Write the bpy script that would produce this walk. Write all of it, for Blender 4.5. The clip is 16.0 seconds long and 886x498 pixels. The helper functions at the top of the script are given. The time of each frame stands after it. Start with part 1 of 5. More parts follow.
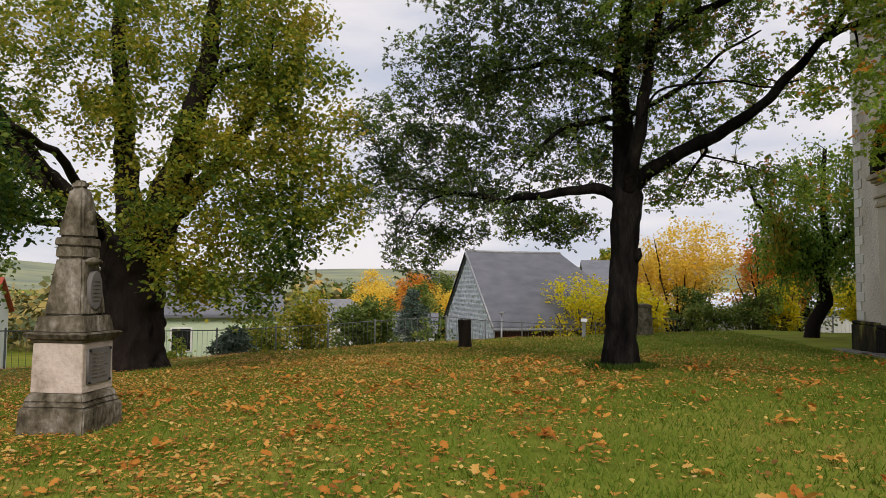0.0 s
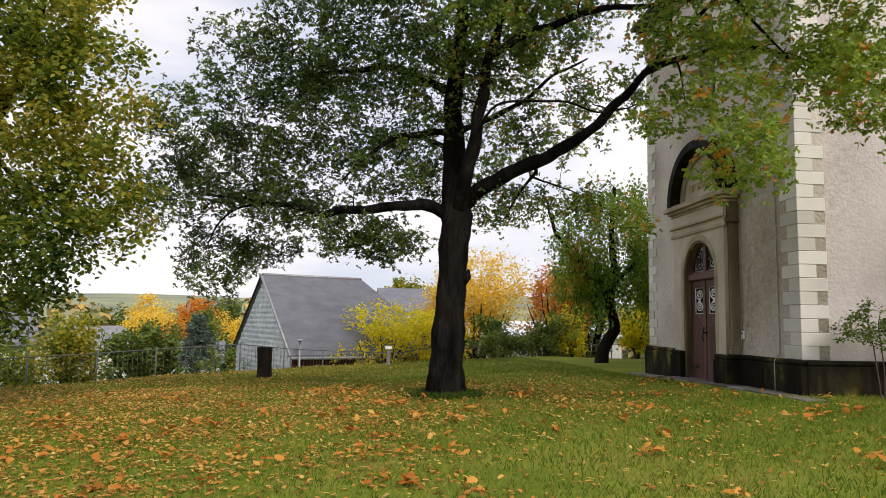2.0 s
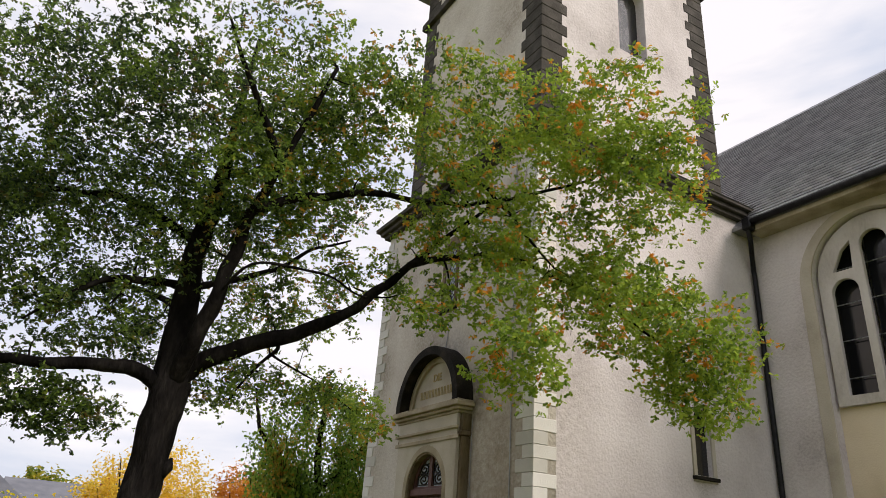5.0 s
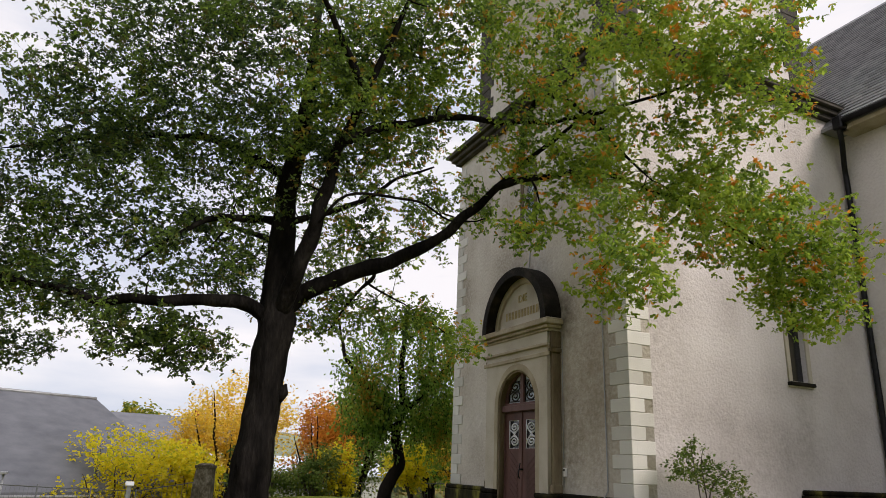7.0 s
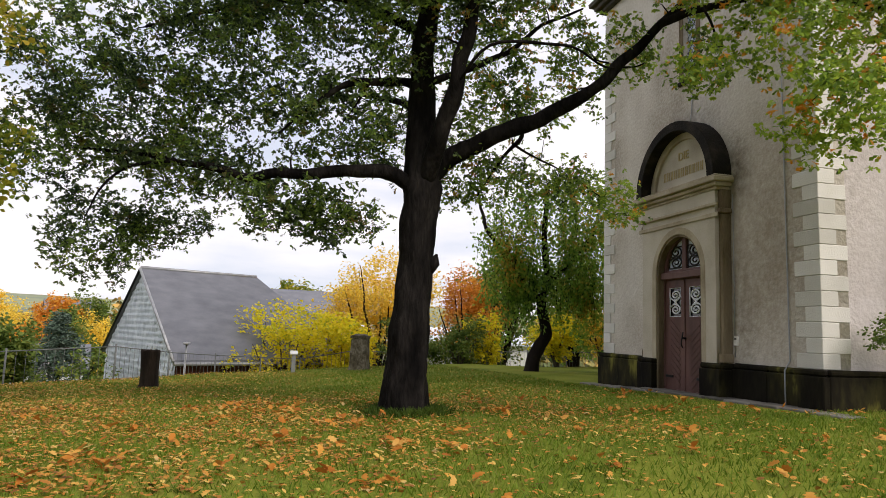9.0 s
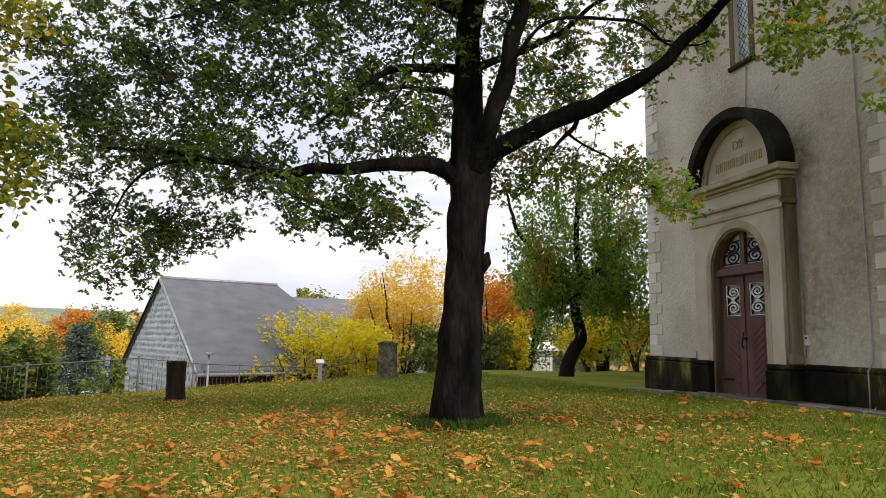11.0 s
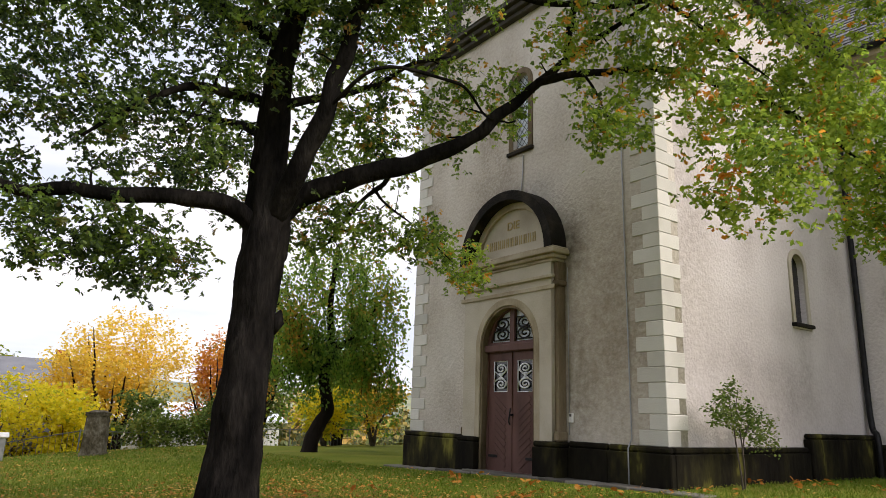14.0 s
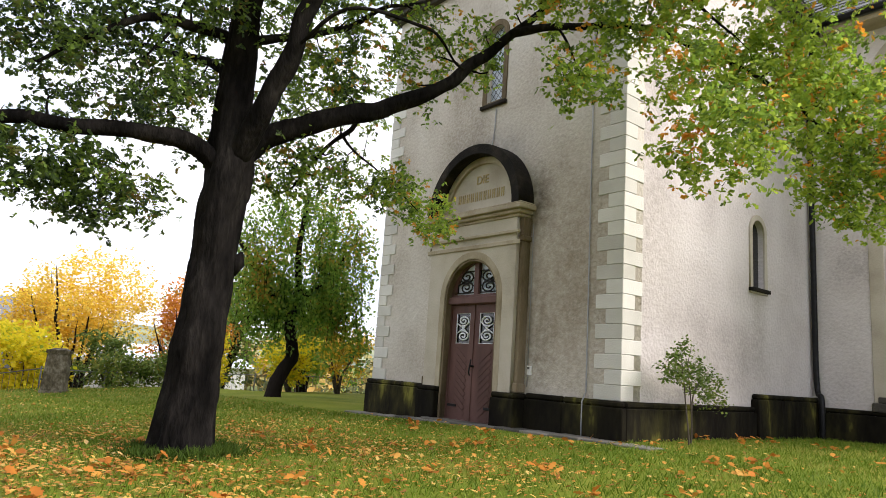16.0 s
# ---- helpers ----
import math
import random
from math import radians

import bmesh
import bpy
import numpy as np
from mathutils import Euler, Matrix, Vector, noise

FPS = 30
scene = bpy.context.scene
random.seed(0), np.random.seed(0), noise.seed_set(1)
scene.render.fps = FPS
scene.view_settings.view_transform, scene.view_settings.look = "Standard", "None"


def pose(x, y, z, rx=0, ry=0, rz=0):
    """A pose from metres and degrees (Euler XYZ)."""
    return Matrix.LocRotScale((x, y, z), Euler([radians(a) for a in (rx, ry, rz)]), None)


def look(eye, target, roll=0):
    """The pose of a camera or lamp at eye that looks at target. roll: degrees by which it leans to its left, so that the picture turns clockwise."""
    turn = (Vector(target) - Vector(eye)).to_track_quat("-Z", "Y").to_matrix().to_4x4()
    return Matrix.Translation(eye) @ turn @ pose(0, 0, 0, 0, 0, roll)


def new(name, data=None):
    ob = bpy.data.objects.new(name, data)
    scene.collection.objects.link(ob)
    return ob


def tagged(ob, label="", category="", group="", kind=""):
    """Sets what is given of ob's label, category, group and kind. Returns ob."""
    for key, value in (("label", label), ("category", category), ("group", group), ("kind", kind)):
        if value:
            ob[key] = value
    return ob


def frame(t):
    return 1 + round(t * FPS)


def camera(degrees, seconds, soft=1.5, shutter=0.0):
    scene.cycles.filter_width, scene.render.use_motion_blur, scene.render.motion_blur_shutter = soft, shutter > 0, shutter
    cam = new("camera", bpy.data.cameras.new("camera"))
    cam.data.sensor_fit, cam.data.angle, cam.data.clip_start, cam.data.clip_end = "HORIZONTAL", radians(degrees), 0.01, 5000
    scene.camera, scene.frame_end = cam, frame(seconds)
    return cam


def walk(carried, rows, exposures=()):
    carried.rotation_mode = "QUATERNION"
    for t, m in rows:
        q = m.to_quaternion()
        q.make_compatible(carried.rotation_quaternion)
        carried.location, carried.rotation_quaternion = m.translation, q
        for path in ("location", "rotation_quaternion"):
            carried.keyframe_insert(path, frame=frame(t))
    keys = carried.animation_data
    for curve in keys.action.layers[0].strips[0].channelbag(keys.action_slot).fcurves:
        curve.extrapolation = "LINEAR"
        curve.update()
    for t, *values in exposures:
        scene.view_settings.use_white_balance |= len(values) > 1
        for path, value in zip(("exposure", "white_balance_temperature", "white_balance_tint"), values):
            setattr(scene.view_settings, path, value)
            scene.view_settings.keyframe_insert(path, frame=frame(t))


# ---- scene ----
cam = camera(66.0, 16.0, soft=0.45)

PATH = [
    (0, (-6.417, -12.465, 1.578), (-6.858, -10.518, 1.695), 0.6),
    (0.5, (-6.565, -12.189, 1.529), (-6.741, -10.203, 1.688), 2.8),
    (1, (-6.746, -11.92, 1.491), (-6.846, -9.931, 1.669), 3.5),
    (1.5, (-6.94, -11.607, 1.462), (-6.919, -9.617, 1.659), 1.6),
    (2, (-7.142, -11.234, 1.447), (-6.977, -9.252, 1.657), 1.1),
    (2.5, (-7.305, -10.839, 1.424), (-7.039, -8.865, 1.605), 1.7),
    (3, (-7.446, -10.475, 1.416), (-6.963, -8.551, 1.669), 2.0),
    (3.5, (-7.597, -10.276, 1.404), (-6.91, -8.423, 1.716), 2.5),
    (4, (-7.624, -10.033, 1.398), (-6.899, -8.204, 1.762), 3.2),
    (4.2, (-7.597, -9.922, 1.4), (-6.757, -8.181, 1.915), 2.4),
    (4.5, (-7.55, -9.778, 1.404), (-6.62, -8.147, 2.095), 2.2),
    (4.7, (-7.537, -9.699, 1.407), (-6.627, -8.114, 2.221), 4.1),
    (6.8, (-8.046, -9.39, 1.29), (-7.19, -7.732, 2.009), 3.6),
    (7, (-8.068, -9.347, 1.286), (-7.256, -7.623, 1.894), 2.4),
    (7.5, (-8.052, -9.176, 1.283), (-7.391, -7.314, 1.594), 2.8),
    (8, (-8.007, -8.957, 1.278), (-7.348, -7.079, 1.475), 3.3),
    (8.5, (-8.001, -8.697, 1.275), (-7.456, -6.785, 1.494), 1.9),
    (9, (-8.053, -8.459, 1.269), (-7.557, -6.537, 1.509), 2.0),
    (9.5, (-8.097, -8.209, 1.264), (-7.609, -6.279, 1.456), 2.1),
    (9.7, (-8.12, -8.109, 1.263), (-7.617, -6.187, 1.492), 1.1),
    (11.8, (-8.571, -7.27, 1.218), (-8.121, -5.339, 1.479), 1.2),
    (12, (-8.602, -7.173, 1.218), (-8.114, -5.251, 1.486), 1.4),
    (12.5, (-8.659, -6.892, 1.228), (-8.097, -5.011, 1.61), -0.1),
    (13, (-8.78, -6.66, 1.221), (-7.955, -4.88, 1.611), 2.6),
    (13.5, (-8.898, -6.484, 1.215), (-7.922, -4.788, 1.628), 3.4),
    (14, (-8.926, -6.35, 1.242), (-7.772, -4.787, 1.717), 1.9),
    (14.5, (-8.914, -6.306, 1.246), (-7.481, -5.038, 1.826), 3.1),
    (15, (-8.841, -6.348, 1.241), (-7.375, -5.137, 1.86), 3.5),
    (15.5, (-8.793, -6.398, 1.194), (-7.402, -5.043, 1.673), 3.8),
    (16, (-8.823, -6.426, 1.174), (-7.587, -4.893, 1.525), 3.9),
]
walk(cam, [(t, look(eye, target, roll)) for t, eye, target, roll in PATH], [(0, -.04, 6800, 16.5), (1, .25, 6800, 16.5), (2.5, .26, 6800, 16.5), (4, .24, 6800, 16.5), (4.5, .24, 6800, 16.5), (7, .17, 6800, 16.5), (9, .32, 6800, 16.5), (12.5, .38, 6800, 16.5), (13.5, .4, 6800, 16.5), (14, .52, 6800, 16.5), (14.5, .72, 6800, 16.5), (15, 1.1, 6800, 16.5), (15.5, 1.16, 6600, 15), (16, .94, 6600, 15)])
# ==== place ====
# ---- sky and sun ----
world = bpy.data.worlds.new("world")
scene.world = world
world.use_nodes = True
wn, wl = world.node_tree.nodes, world.node_tree.links
wn.clear()
w_out, w_bg, w_sky = wn.new("ShaderNodeOutputWorld"), wn.new("ShaderNodeBackground"), wn.new("ShaderNodeTexSky")
w_sky.sky_type, w_sky.sun_disc = "NISHITA", False
w_sky.sun_elevation, w_sky.sun_rotation = radians(34), radians(150)
w_tc, w_map, w_noise, w_ramp, w_mix, w_scale = (wn.new("ShaderNodeTexCoord"), wn.new("ShaderNodeMapping"), wn.new("ShaderNodeTexNoise"),
                                       wn.new("ShaderNodeValToRGB"), wn.new("ShaderNodeMix"), wn.new("ShaderNodeMix"))
w_map.inputs["Scale"].default_value = (1.2, 1.2, 5.0)
w_noise.inputs["Scale"].default_value, w_noise.inputs["Detail"].default_value = 2.2, 6
w_ramp.color_ramp.elements[0].position, w_ramp.color_ramp.elements[0].color = 0.36, (5.6, 6.3, 7.4, 1)
w_ramp.color_ramp.elements[1].position, w_ramp.color_ramp.elements[1].color = 0.56, (8.3, 8.45, 8.75, 1)
w_mix.data_type = "RGBA"
w_mix.inputs[0].default_value = 0.93
wl.new(w_tc.outputs["Generated"], w_map.inputs[0])
wl.new(w_map.outputs[0], w_noise.inputs["Vector"])
wl.new(w_noise.outputs["Fac"], w_ramp.inputs[0])
wl.new(w_sky.outputs[0], w_mix.inputs[6])
wl.new(w_ramp.outputs[0], w_mix.inputs[7])
wl.new(w_mix.outputs[2], w_bg.inputs["Color"])
w_bg.inputs["Strength"].default_value = 0.105
wl.new(w_bg.outputs[0], w_out.inputs[0])
sun_lamp = new("sun", bpy.data.lights.new("sun", "SUN"))
sun_lamp.data.energy, sun_lamp.data.angle, sun_lamp.data.color = 2.7, radians(25), (1.0, 0.95, 0.88)
sun_lamp.matrix_world = look((14, -26, 22), (0, 0, 0))


# ---- materials ----
def material(name, colors, scale=4.0, rough=0.8, bump=0.3, bump_scale=40.0, fine=0.35, metal=0.0, stretch=(1, 1, 1), per="", through_light=0.0, spec=0.15, shift=None, patch=None, stains=()):
    """A node material: a ramp of colours over noise at two scales, with relief. per: 'island' or 'object' varies it piece by piece."""
    m = bpy.data.materials.new(name)
    m.use_nodes = True
    n, l = m.node_tree.nodes, m.node_tree.links
    b = n["Principled BSDF"]
    b.inputs["Roughness"].default_value, b.inputs["Metallic"].default_value = rough, metal
    b.inputs["Specular IOR Level"].default_value = spec
    tc, mp, n1, n2 = n.new("ShaderNodeTexCoord"), n.new("ShaderNodeMapping"), n.new("ShaderNodeTexNoise"), n.new("ShaderNodeTexNoise")
    mp.inputs["Scale"].default_value = stretch
    geo = n.new("ShaderNodeNewGeometry")
    l.new(geo.outputs["Position"], mp.inputs[0])
    for t, s in ((n1, scale), (n2, bump_scale)):
        l.new(mp.outputs[0], t.inputs["Vector"])
        t.inputs["Scale"].default_value, t.inputs["Detail"].default_value = s, 6
    mix = n.new("ShaderNodeMath")
    mix.operation = "MULTIPLY_ADD"
    mix.inputs[1].default_value = fine
    l.new(n2.outputs["Fac"], mix.inputs[0])
    sub = n.new("ShaderNodeMath")
    sub.operation = "MULTIPLY_ADD"
    sub.inputs[1].default_value, sub.inputs[2].default_value = 1.5, -0.25 - fine / 2
    l.new(n1.outputs["Fac"], sub.inputs[0])
    l.new(sub.outputs[0], mix.inputs[2])
    value = mix.outputs[0]
    if per:
        add = n.new("ShaderNodeMath")
        add.operation = "MULTIPLY_ADD"
        add.inputs[1].default_value = 0.8 if per == "object" else 0.5
        src = geo.outputs["Random Per Island"] if per == "island" else n.new("ShaderNodeObjectInfo").outputs["Random"]
        l.new(src, add.inputs[0])
        half = n.new("ShaderNodeMath")
        half.operation = "MULTIPLY_ADD"
        half.inputs[1].default_value, half.inputs[2].default_value = (0.5, -0.15) if per == "object" else (0.9, -0.2)
        l.new(value, half.inputs[0])
        l.new(half.outputs[0], add.inputs[2])
        value = add.outputs[0]
    ramp = n.new("ShaderNodeValToRGB")
    els = ramp.color_ramp.elements
    while len(els) < len(colors):
        els.new(0.5)
    for i, c in enumerate(colors):
        els[i].position = 0.08 + 0.84 * i / max(1, len(colors) - 1)
        els[i].color = (*c, 1)
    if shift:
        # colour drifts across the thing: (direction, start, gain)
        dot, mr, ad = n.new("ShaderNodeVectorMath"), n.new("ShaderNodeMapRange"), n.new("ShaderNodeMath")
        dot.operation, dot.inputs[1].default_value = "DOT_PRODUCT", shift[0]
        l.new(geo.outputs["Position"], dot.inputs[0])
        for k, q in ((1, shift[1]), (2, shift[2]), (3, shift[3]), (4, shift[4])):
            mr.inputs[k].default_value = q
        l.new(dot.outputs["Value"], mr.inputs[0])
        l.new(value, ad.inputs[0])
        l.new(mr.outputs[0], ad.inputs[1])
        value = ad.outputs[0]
    l.new(value, ramp.inputs[0])
    color = ramp.outputs[0]

    def over(fac, tint):
        nonlocal color
        mx = n.new("ShaderNodeMix")
        mx.data_type = "RGBA"
        l.new(fac, mx.inputs[0])
        l.new(color, mx.inputs[6])
        mx.inputs[7].default_value = (*tint, 1)
        color = mx.outputs[2]

    if patch:
        # tufts of another colour: (tint, scale, threshold)
        pn, pm = n.new("ShaderNodeTexNoise"), n.new("ShaderNodeMapRange")
        pn.inputs["Scale"].default_value, pn.inputs["Detail"].default_value = patch[1], 1
        l.new(geo.outputs["Position"], pn.inputs["Vector"])
        pm.inputs[1].default_value, pm.inputs[2].default_value = patch[2], patch[2] + .04
        l.new(pn.outputs["Fac"], pm.inputs[0])
        share, some = n.new("ShaderNodeMapRange"), n.new("ShaderNodeMath")
        for k, q in ((1, shift[1]), (2, shift[2]), (3, .1), (4, 1)):
            share.inputs[k].default_value = q
        l.new(dot.outputs["Value"], share.inputs[0])
        some.operation = "MULTIPLY"
        l.new(pm.outputs[0], some.inputs[0])
        l.new(share.outputs[0], some.inputs[1])
        over(some.outputs[0], patch[0])
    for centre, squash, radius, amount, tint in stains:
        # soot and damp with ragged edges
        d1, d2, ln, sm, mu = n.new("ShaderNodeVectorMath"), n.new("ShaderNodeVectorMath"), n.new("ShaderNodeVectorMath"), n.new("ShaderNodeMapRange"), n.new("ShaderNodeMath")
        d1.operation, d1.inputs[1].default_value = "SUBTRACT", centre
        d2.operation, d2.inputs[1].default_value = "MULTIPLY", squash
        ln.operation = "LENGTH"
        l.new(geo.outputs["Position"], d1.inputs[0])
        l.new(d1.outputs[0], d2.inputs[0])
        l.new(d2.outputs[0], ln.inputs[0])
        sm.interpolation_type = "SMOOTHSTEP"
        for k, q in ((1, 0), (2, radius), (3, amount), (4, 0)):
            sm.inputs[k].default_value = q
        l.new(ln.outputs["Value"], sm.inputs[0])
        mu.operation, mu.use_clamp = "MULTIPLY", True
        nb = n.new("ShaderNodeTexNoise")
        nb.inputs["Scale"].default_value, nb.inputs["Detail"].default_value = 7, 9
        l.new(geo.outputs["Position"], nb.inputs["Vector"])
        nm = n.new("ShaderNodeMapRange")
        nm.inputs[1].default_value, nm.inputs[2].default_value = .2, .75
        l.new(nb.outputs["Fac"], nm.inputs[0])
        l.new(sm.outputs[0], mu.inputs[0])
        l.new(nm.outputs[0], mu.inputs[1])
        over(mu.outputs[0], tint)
    l.new(color, b.inputs["Base Color"])
    if bump:
        bp = n.new("ShaderNodeBump")
        bp.inputs["Strength"].default_value, bp.inputs["Distance"].default_value = bump, 0.035
        l.new(n2.outputs["Fac"], bp.inputs["Height"])
        l.new(bp.outputs[0], b.inputs["Normal"])
    if through_light:
        tr, ms = n.new("ShaderNodeBsdfTranslucent"), n.new("ShaderNodeMixShader")
        ms.inputs[0].default_value = through_light
        l.new(color, tr.inputs[0])
        l.new(b.outputs[0], ms.inputs[1])
        l.new(tr.outputs[0], ms.inputs[2])
        l.new(ms.outputs[0], n["Material Output"].inputs[0])
    return m


M_grass = material("grass_soil", [(.085, .115, .014), (.14, .175, .020), (.185, .205, .030), (.26, .21, .048)], 0.55, .95, .6, 30, .5, spec=0.08)
M_blade = material("grass_blade", [(.058, .105, .009), (.098, .168, .014), (.155, .22, .022), (.26, .26, .06)], 1.2, .6, 0, 20, .2, per="island", through_light=.3, spec=0.15)
# darker than the lawn blades: shade at the trunk's foot put into the colour
M_tuft = material("tuft_grass_painted_shade", [(.022, .042, .007), (.042, .075, .010), (.07, .11, .016)], 1.2, .7, 0, 20, .2, per="island", through_light=.2, spec=0.1)
M_litter = material("fallen_leaf", [(.13, .065, .025), (.30, .13, .035), (.46, .19, .04), (.56, .29, .06), (.62, .44, .12), (.48, .33, .16)], 3, .75, 0, 30, .2, per="island", through_light=.2)
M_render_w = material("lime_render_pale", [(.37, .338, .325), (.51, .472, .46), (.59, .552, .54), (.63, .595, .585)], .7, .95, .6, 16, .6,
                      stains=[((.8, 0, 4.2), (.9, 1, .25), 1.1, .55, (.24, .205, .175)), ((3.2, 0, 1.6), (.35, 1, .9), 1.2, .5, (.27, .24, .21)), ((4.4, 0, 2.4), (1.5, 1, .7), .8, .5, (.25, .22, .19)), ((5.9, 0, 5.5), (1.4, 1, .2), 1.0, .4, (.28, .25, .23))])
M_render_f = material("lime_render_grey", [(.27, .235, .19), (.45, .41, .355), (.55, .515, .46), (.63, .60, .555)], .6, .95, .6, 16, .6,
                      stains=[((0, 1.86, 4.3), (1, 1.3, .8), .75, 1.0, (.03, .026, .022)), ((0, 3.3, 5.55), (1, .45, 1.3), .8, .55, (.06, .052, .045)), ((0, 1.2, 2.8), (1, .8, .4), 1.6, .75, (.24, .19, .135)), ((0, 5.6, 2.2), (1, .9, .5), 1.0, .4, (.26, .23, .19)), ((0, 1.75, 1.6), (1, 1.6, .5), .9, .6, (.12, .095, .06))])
M_quoin = material("pale_quoin_stone", [(.46, .45, .41), (.56, .55, .51), (.64, .63, .59)], 2, .9, .25, 40, .25, per="object")
M_plinth = material("mossy_plinth_stone", [(.004, .0035, .003), (.007, .006, .0045), (.013, .0115, .007), (.034, .031, .012), (.17, .16, .035)], 1.9, .9, .6, 9, .5, stretch=(1, 1, .4), spec=0.08)
M_sand = material("weathered_sandstone", [(.15, .115, .07), (.29, .245, .17), (.40, .35, .26), (.46, .41, .32)], 1.6, .9, .3, 30, .3, stretch=(1, 1, .5))
M_sandd = material("blackened_sandstone", [(.006, .0055, .005), (.014, .012, .010), (.045, .037, .028)], 2.5, .9, .4, 30, .3)
M_panel = material("tympanum_stone", [(.32, .285, .225), (.44, .40, .325), (.51, .475, .40)], 1.5, .9, .2, 30, .3)
M_cream = material("cream_plaster", [(.52, .435, .30), (.66, .565, .41), (.72, .63, .475)], .8, .9, .2, 30, .2)
M_gold = material("worn_gilding", [(.28, .22, .10), (.42, .33, .15)], 8, .5, .1)
M_door = material("brown_door_paint", [(.06, .030, .026), (.10, .052, .045), (.14, .075, .066)], 3, .5, .15, 60, .3, stretch=(1, 1, .2))
M_iron = material("black_iron", [(.01, .01, .011), (.03, .03, .032)], 8, .45, .1, 60, .3, metal=.6)
M_zinc = material("pale_zinc", [(.25, .26, .27), (.42, .43, .44)], 4, .5, .1, 40, .3, metal=.5)
M_whiteg = material("frosted_glass_white", [(.45, .52, .60), (.64, .70, .78)], 6, .2, .1, 30, .2, spec=.5)
M_darkg = material("dark_leaded_glass", [(.006, .007, .008), (.016, .017, .02)], 2, .12, .05, 12, .2, spec=.6)
M_white = material("white_plastic", [(.6, .6, .58), (.75, .75, .73)], 8, .5, .0)
M_slate = material("nave_slate", [(.12, .122, .13), (.18, .184, .194), (.26, .262, .27)], 2, .35, .2, 30, .3, per="island")
M_dstone = material("dark_tower_stone", [(.035, .03, .026), (.06, .055, .048), (.10, .09, .08)], 2.4, .9, .5, 20, .3)
# oak bark is darkened all over to include the shade on the trunk
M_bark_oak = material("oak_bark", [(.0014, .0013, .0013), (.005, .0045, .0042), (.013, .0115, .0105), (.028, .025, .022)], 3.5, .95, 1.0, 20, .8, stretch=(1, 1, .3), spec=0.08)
M_bark_lin = material("linden_bark", [(.006, .005, .004), (.016, .012, .010), (.034, .027, .023)], 2, .95, 1.0, 16, .45, stretch=(1, 1, .2), spec=0.1)
M_twig = material("grey_twig", [(.05, .04, .03), (.10, .085, .07)], 4, .9, .2)
# shift paints the crown's backlit left darker and its lit right brighter
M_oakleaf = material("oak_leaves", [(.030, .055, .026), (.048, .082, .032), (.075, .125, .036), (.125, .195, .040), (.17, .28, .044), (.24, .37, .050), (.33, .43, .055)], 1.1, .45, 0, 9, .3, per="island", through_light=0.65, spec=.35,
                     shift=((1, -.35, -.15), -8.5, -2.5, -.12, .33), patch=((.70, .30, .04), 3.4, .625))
M_linleaf = material("linden_leaves", [(.028, .07, .018), (.06, .12, .022), (.12, .19, .028), (.22, .27, .034), (.36, .36, .04), (.52, .40, .05)], .5, .5, 0, 9, .25, per="island", through_light=0.6, spec=.25,
                     shift=((0, 1, .3), -4.5, 3.5, -.45, .16))
M_darkleaf = material("drooping_leaves", [(.09, .165, .04), (.16, .29, .05), (.24, .40, .06), (.34, .43, .07), (.64, .37, .06)], .6, .6, 0, 9, .3, per="island", through_light=0.65)
M_yellow = material("yellow_leaves", [(.36, .44, .035), (.68, .62, .03), (.84, .70, .03), (.87, .73, .05), (.32, .43, .05)], .9, .6, 0, 9, .25, per="island", through_light=0.5)
M_amber = material("amber_leaves", [(.66, .42, .04), (.82, .57, .06), (.88, .67, .12), (.60, .50, .08)], .7, .6, 0, 9, .25, per="island", through_light=0.5)
M_orange = material("orange_leaves", [(.52, .18, .03), (.68, .29, .04), (.74, .44, .06)], .8, .6, 0, 9, .25, per="island", through_light=0.5)
M_green = material("shrub_leaves", [(.05, .09, .02), (.10, .16, .03), (.18, .24, .05), (.32, .31, .07)], .9, .6, 0, 9, .25, per="island", through_light=.4)
M_spruce = material("spruce_needles", [(.04, .07, .05), (.07, .11, .08), (.13, .17, .13)], 1.5, .7, 0, 20, .3, per="island")
M_far = material("far_woods", [(.06, .09, .05), (.14, .16, .07), (.34, .27, .09), (.55, .30, .08)], .08, .9, 0, 1.5, .35, per="island")
M_barnroof = material("barn_roof_slate", [(.115, .122, .14), (.15, .157, .178), (.185, .193, .215)], 1.2, .7, .2, 12, .25, stretch=(1, 1, 2.5))
M_shingle = material("pale_shingle", [(.50, .55, .60), (.62, .67, .72), (.72, .76, .80)], 2, .8, .2, 20, .3, per="island")
M_redwall = material("dark_red_boards", [(.05, .018, .014), (.09, .032, .026)], 2, .8, .2, 20, .3)
M_wallw = material("white_house_render", [(.50, .52, .50), (.64, .66, .63)], 1, .9, .1, 10, .2)
M_mint = material("pale_green_render", [(.42, .52, .36), (.54, .64, .46)], 1, .9, .1, 10, .2)
M_pad = material("grey_paving", [(.07, .066, .058), (.13, .122, .108), (.20, .19, .17)], 3, .9, .3, 30, .3, per="object")
M_monu = material("grey_monument_stone", [(.025, .021, .014), (.065, .055, .036), (.115, .10, .07), (.19, .17, .135), (.30, .28, .24)], 4, .95, 1.0, 16, .6, stretch=(1, 1, .7))
M_monup = material("pale_monument_face", [(.20, .16, .12), (.40, .34, .28), (.50, .43, .37), (.54, .47, .41)], 3, .95, .5, 18, .5)
M_slabd = material("dark_inscription_slab", [(.10, .095, .09), (.16, .15, .14)], 3, .8, .2, 30, .3)
M_stump = material("charred_stump_wood", [(.008, .006, .005), (.022, .016, .012), (.05, .036, .028)], 4, .95, .8, 24, .4, stretch=(1, 1, .25))
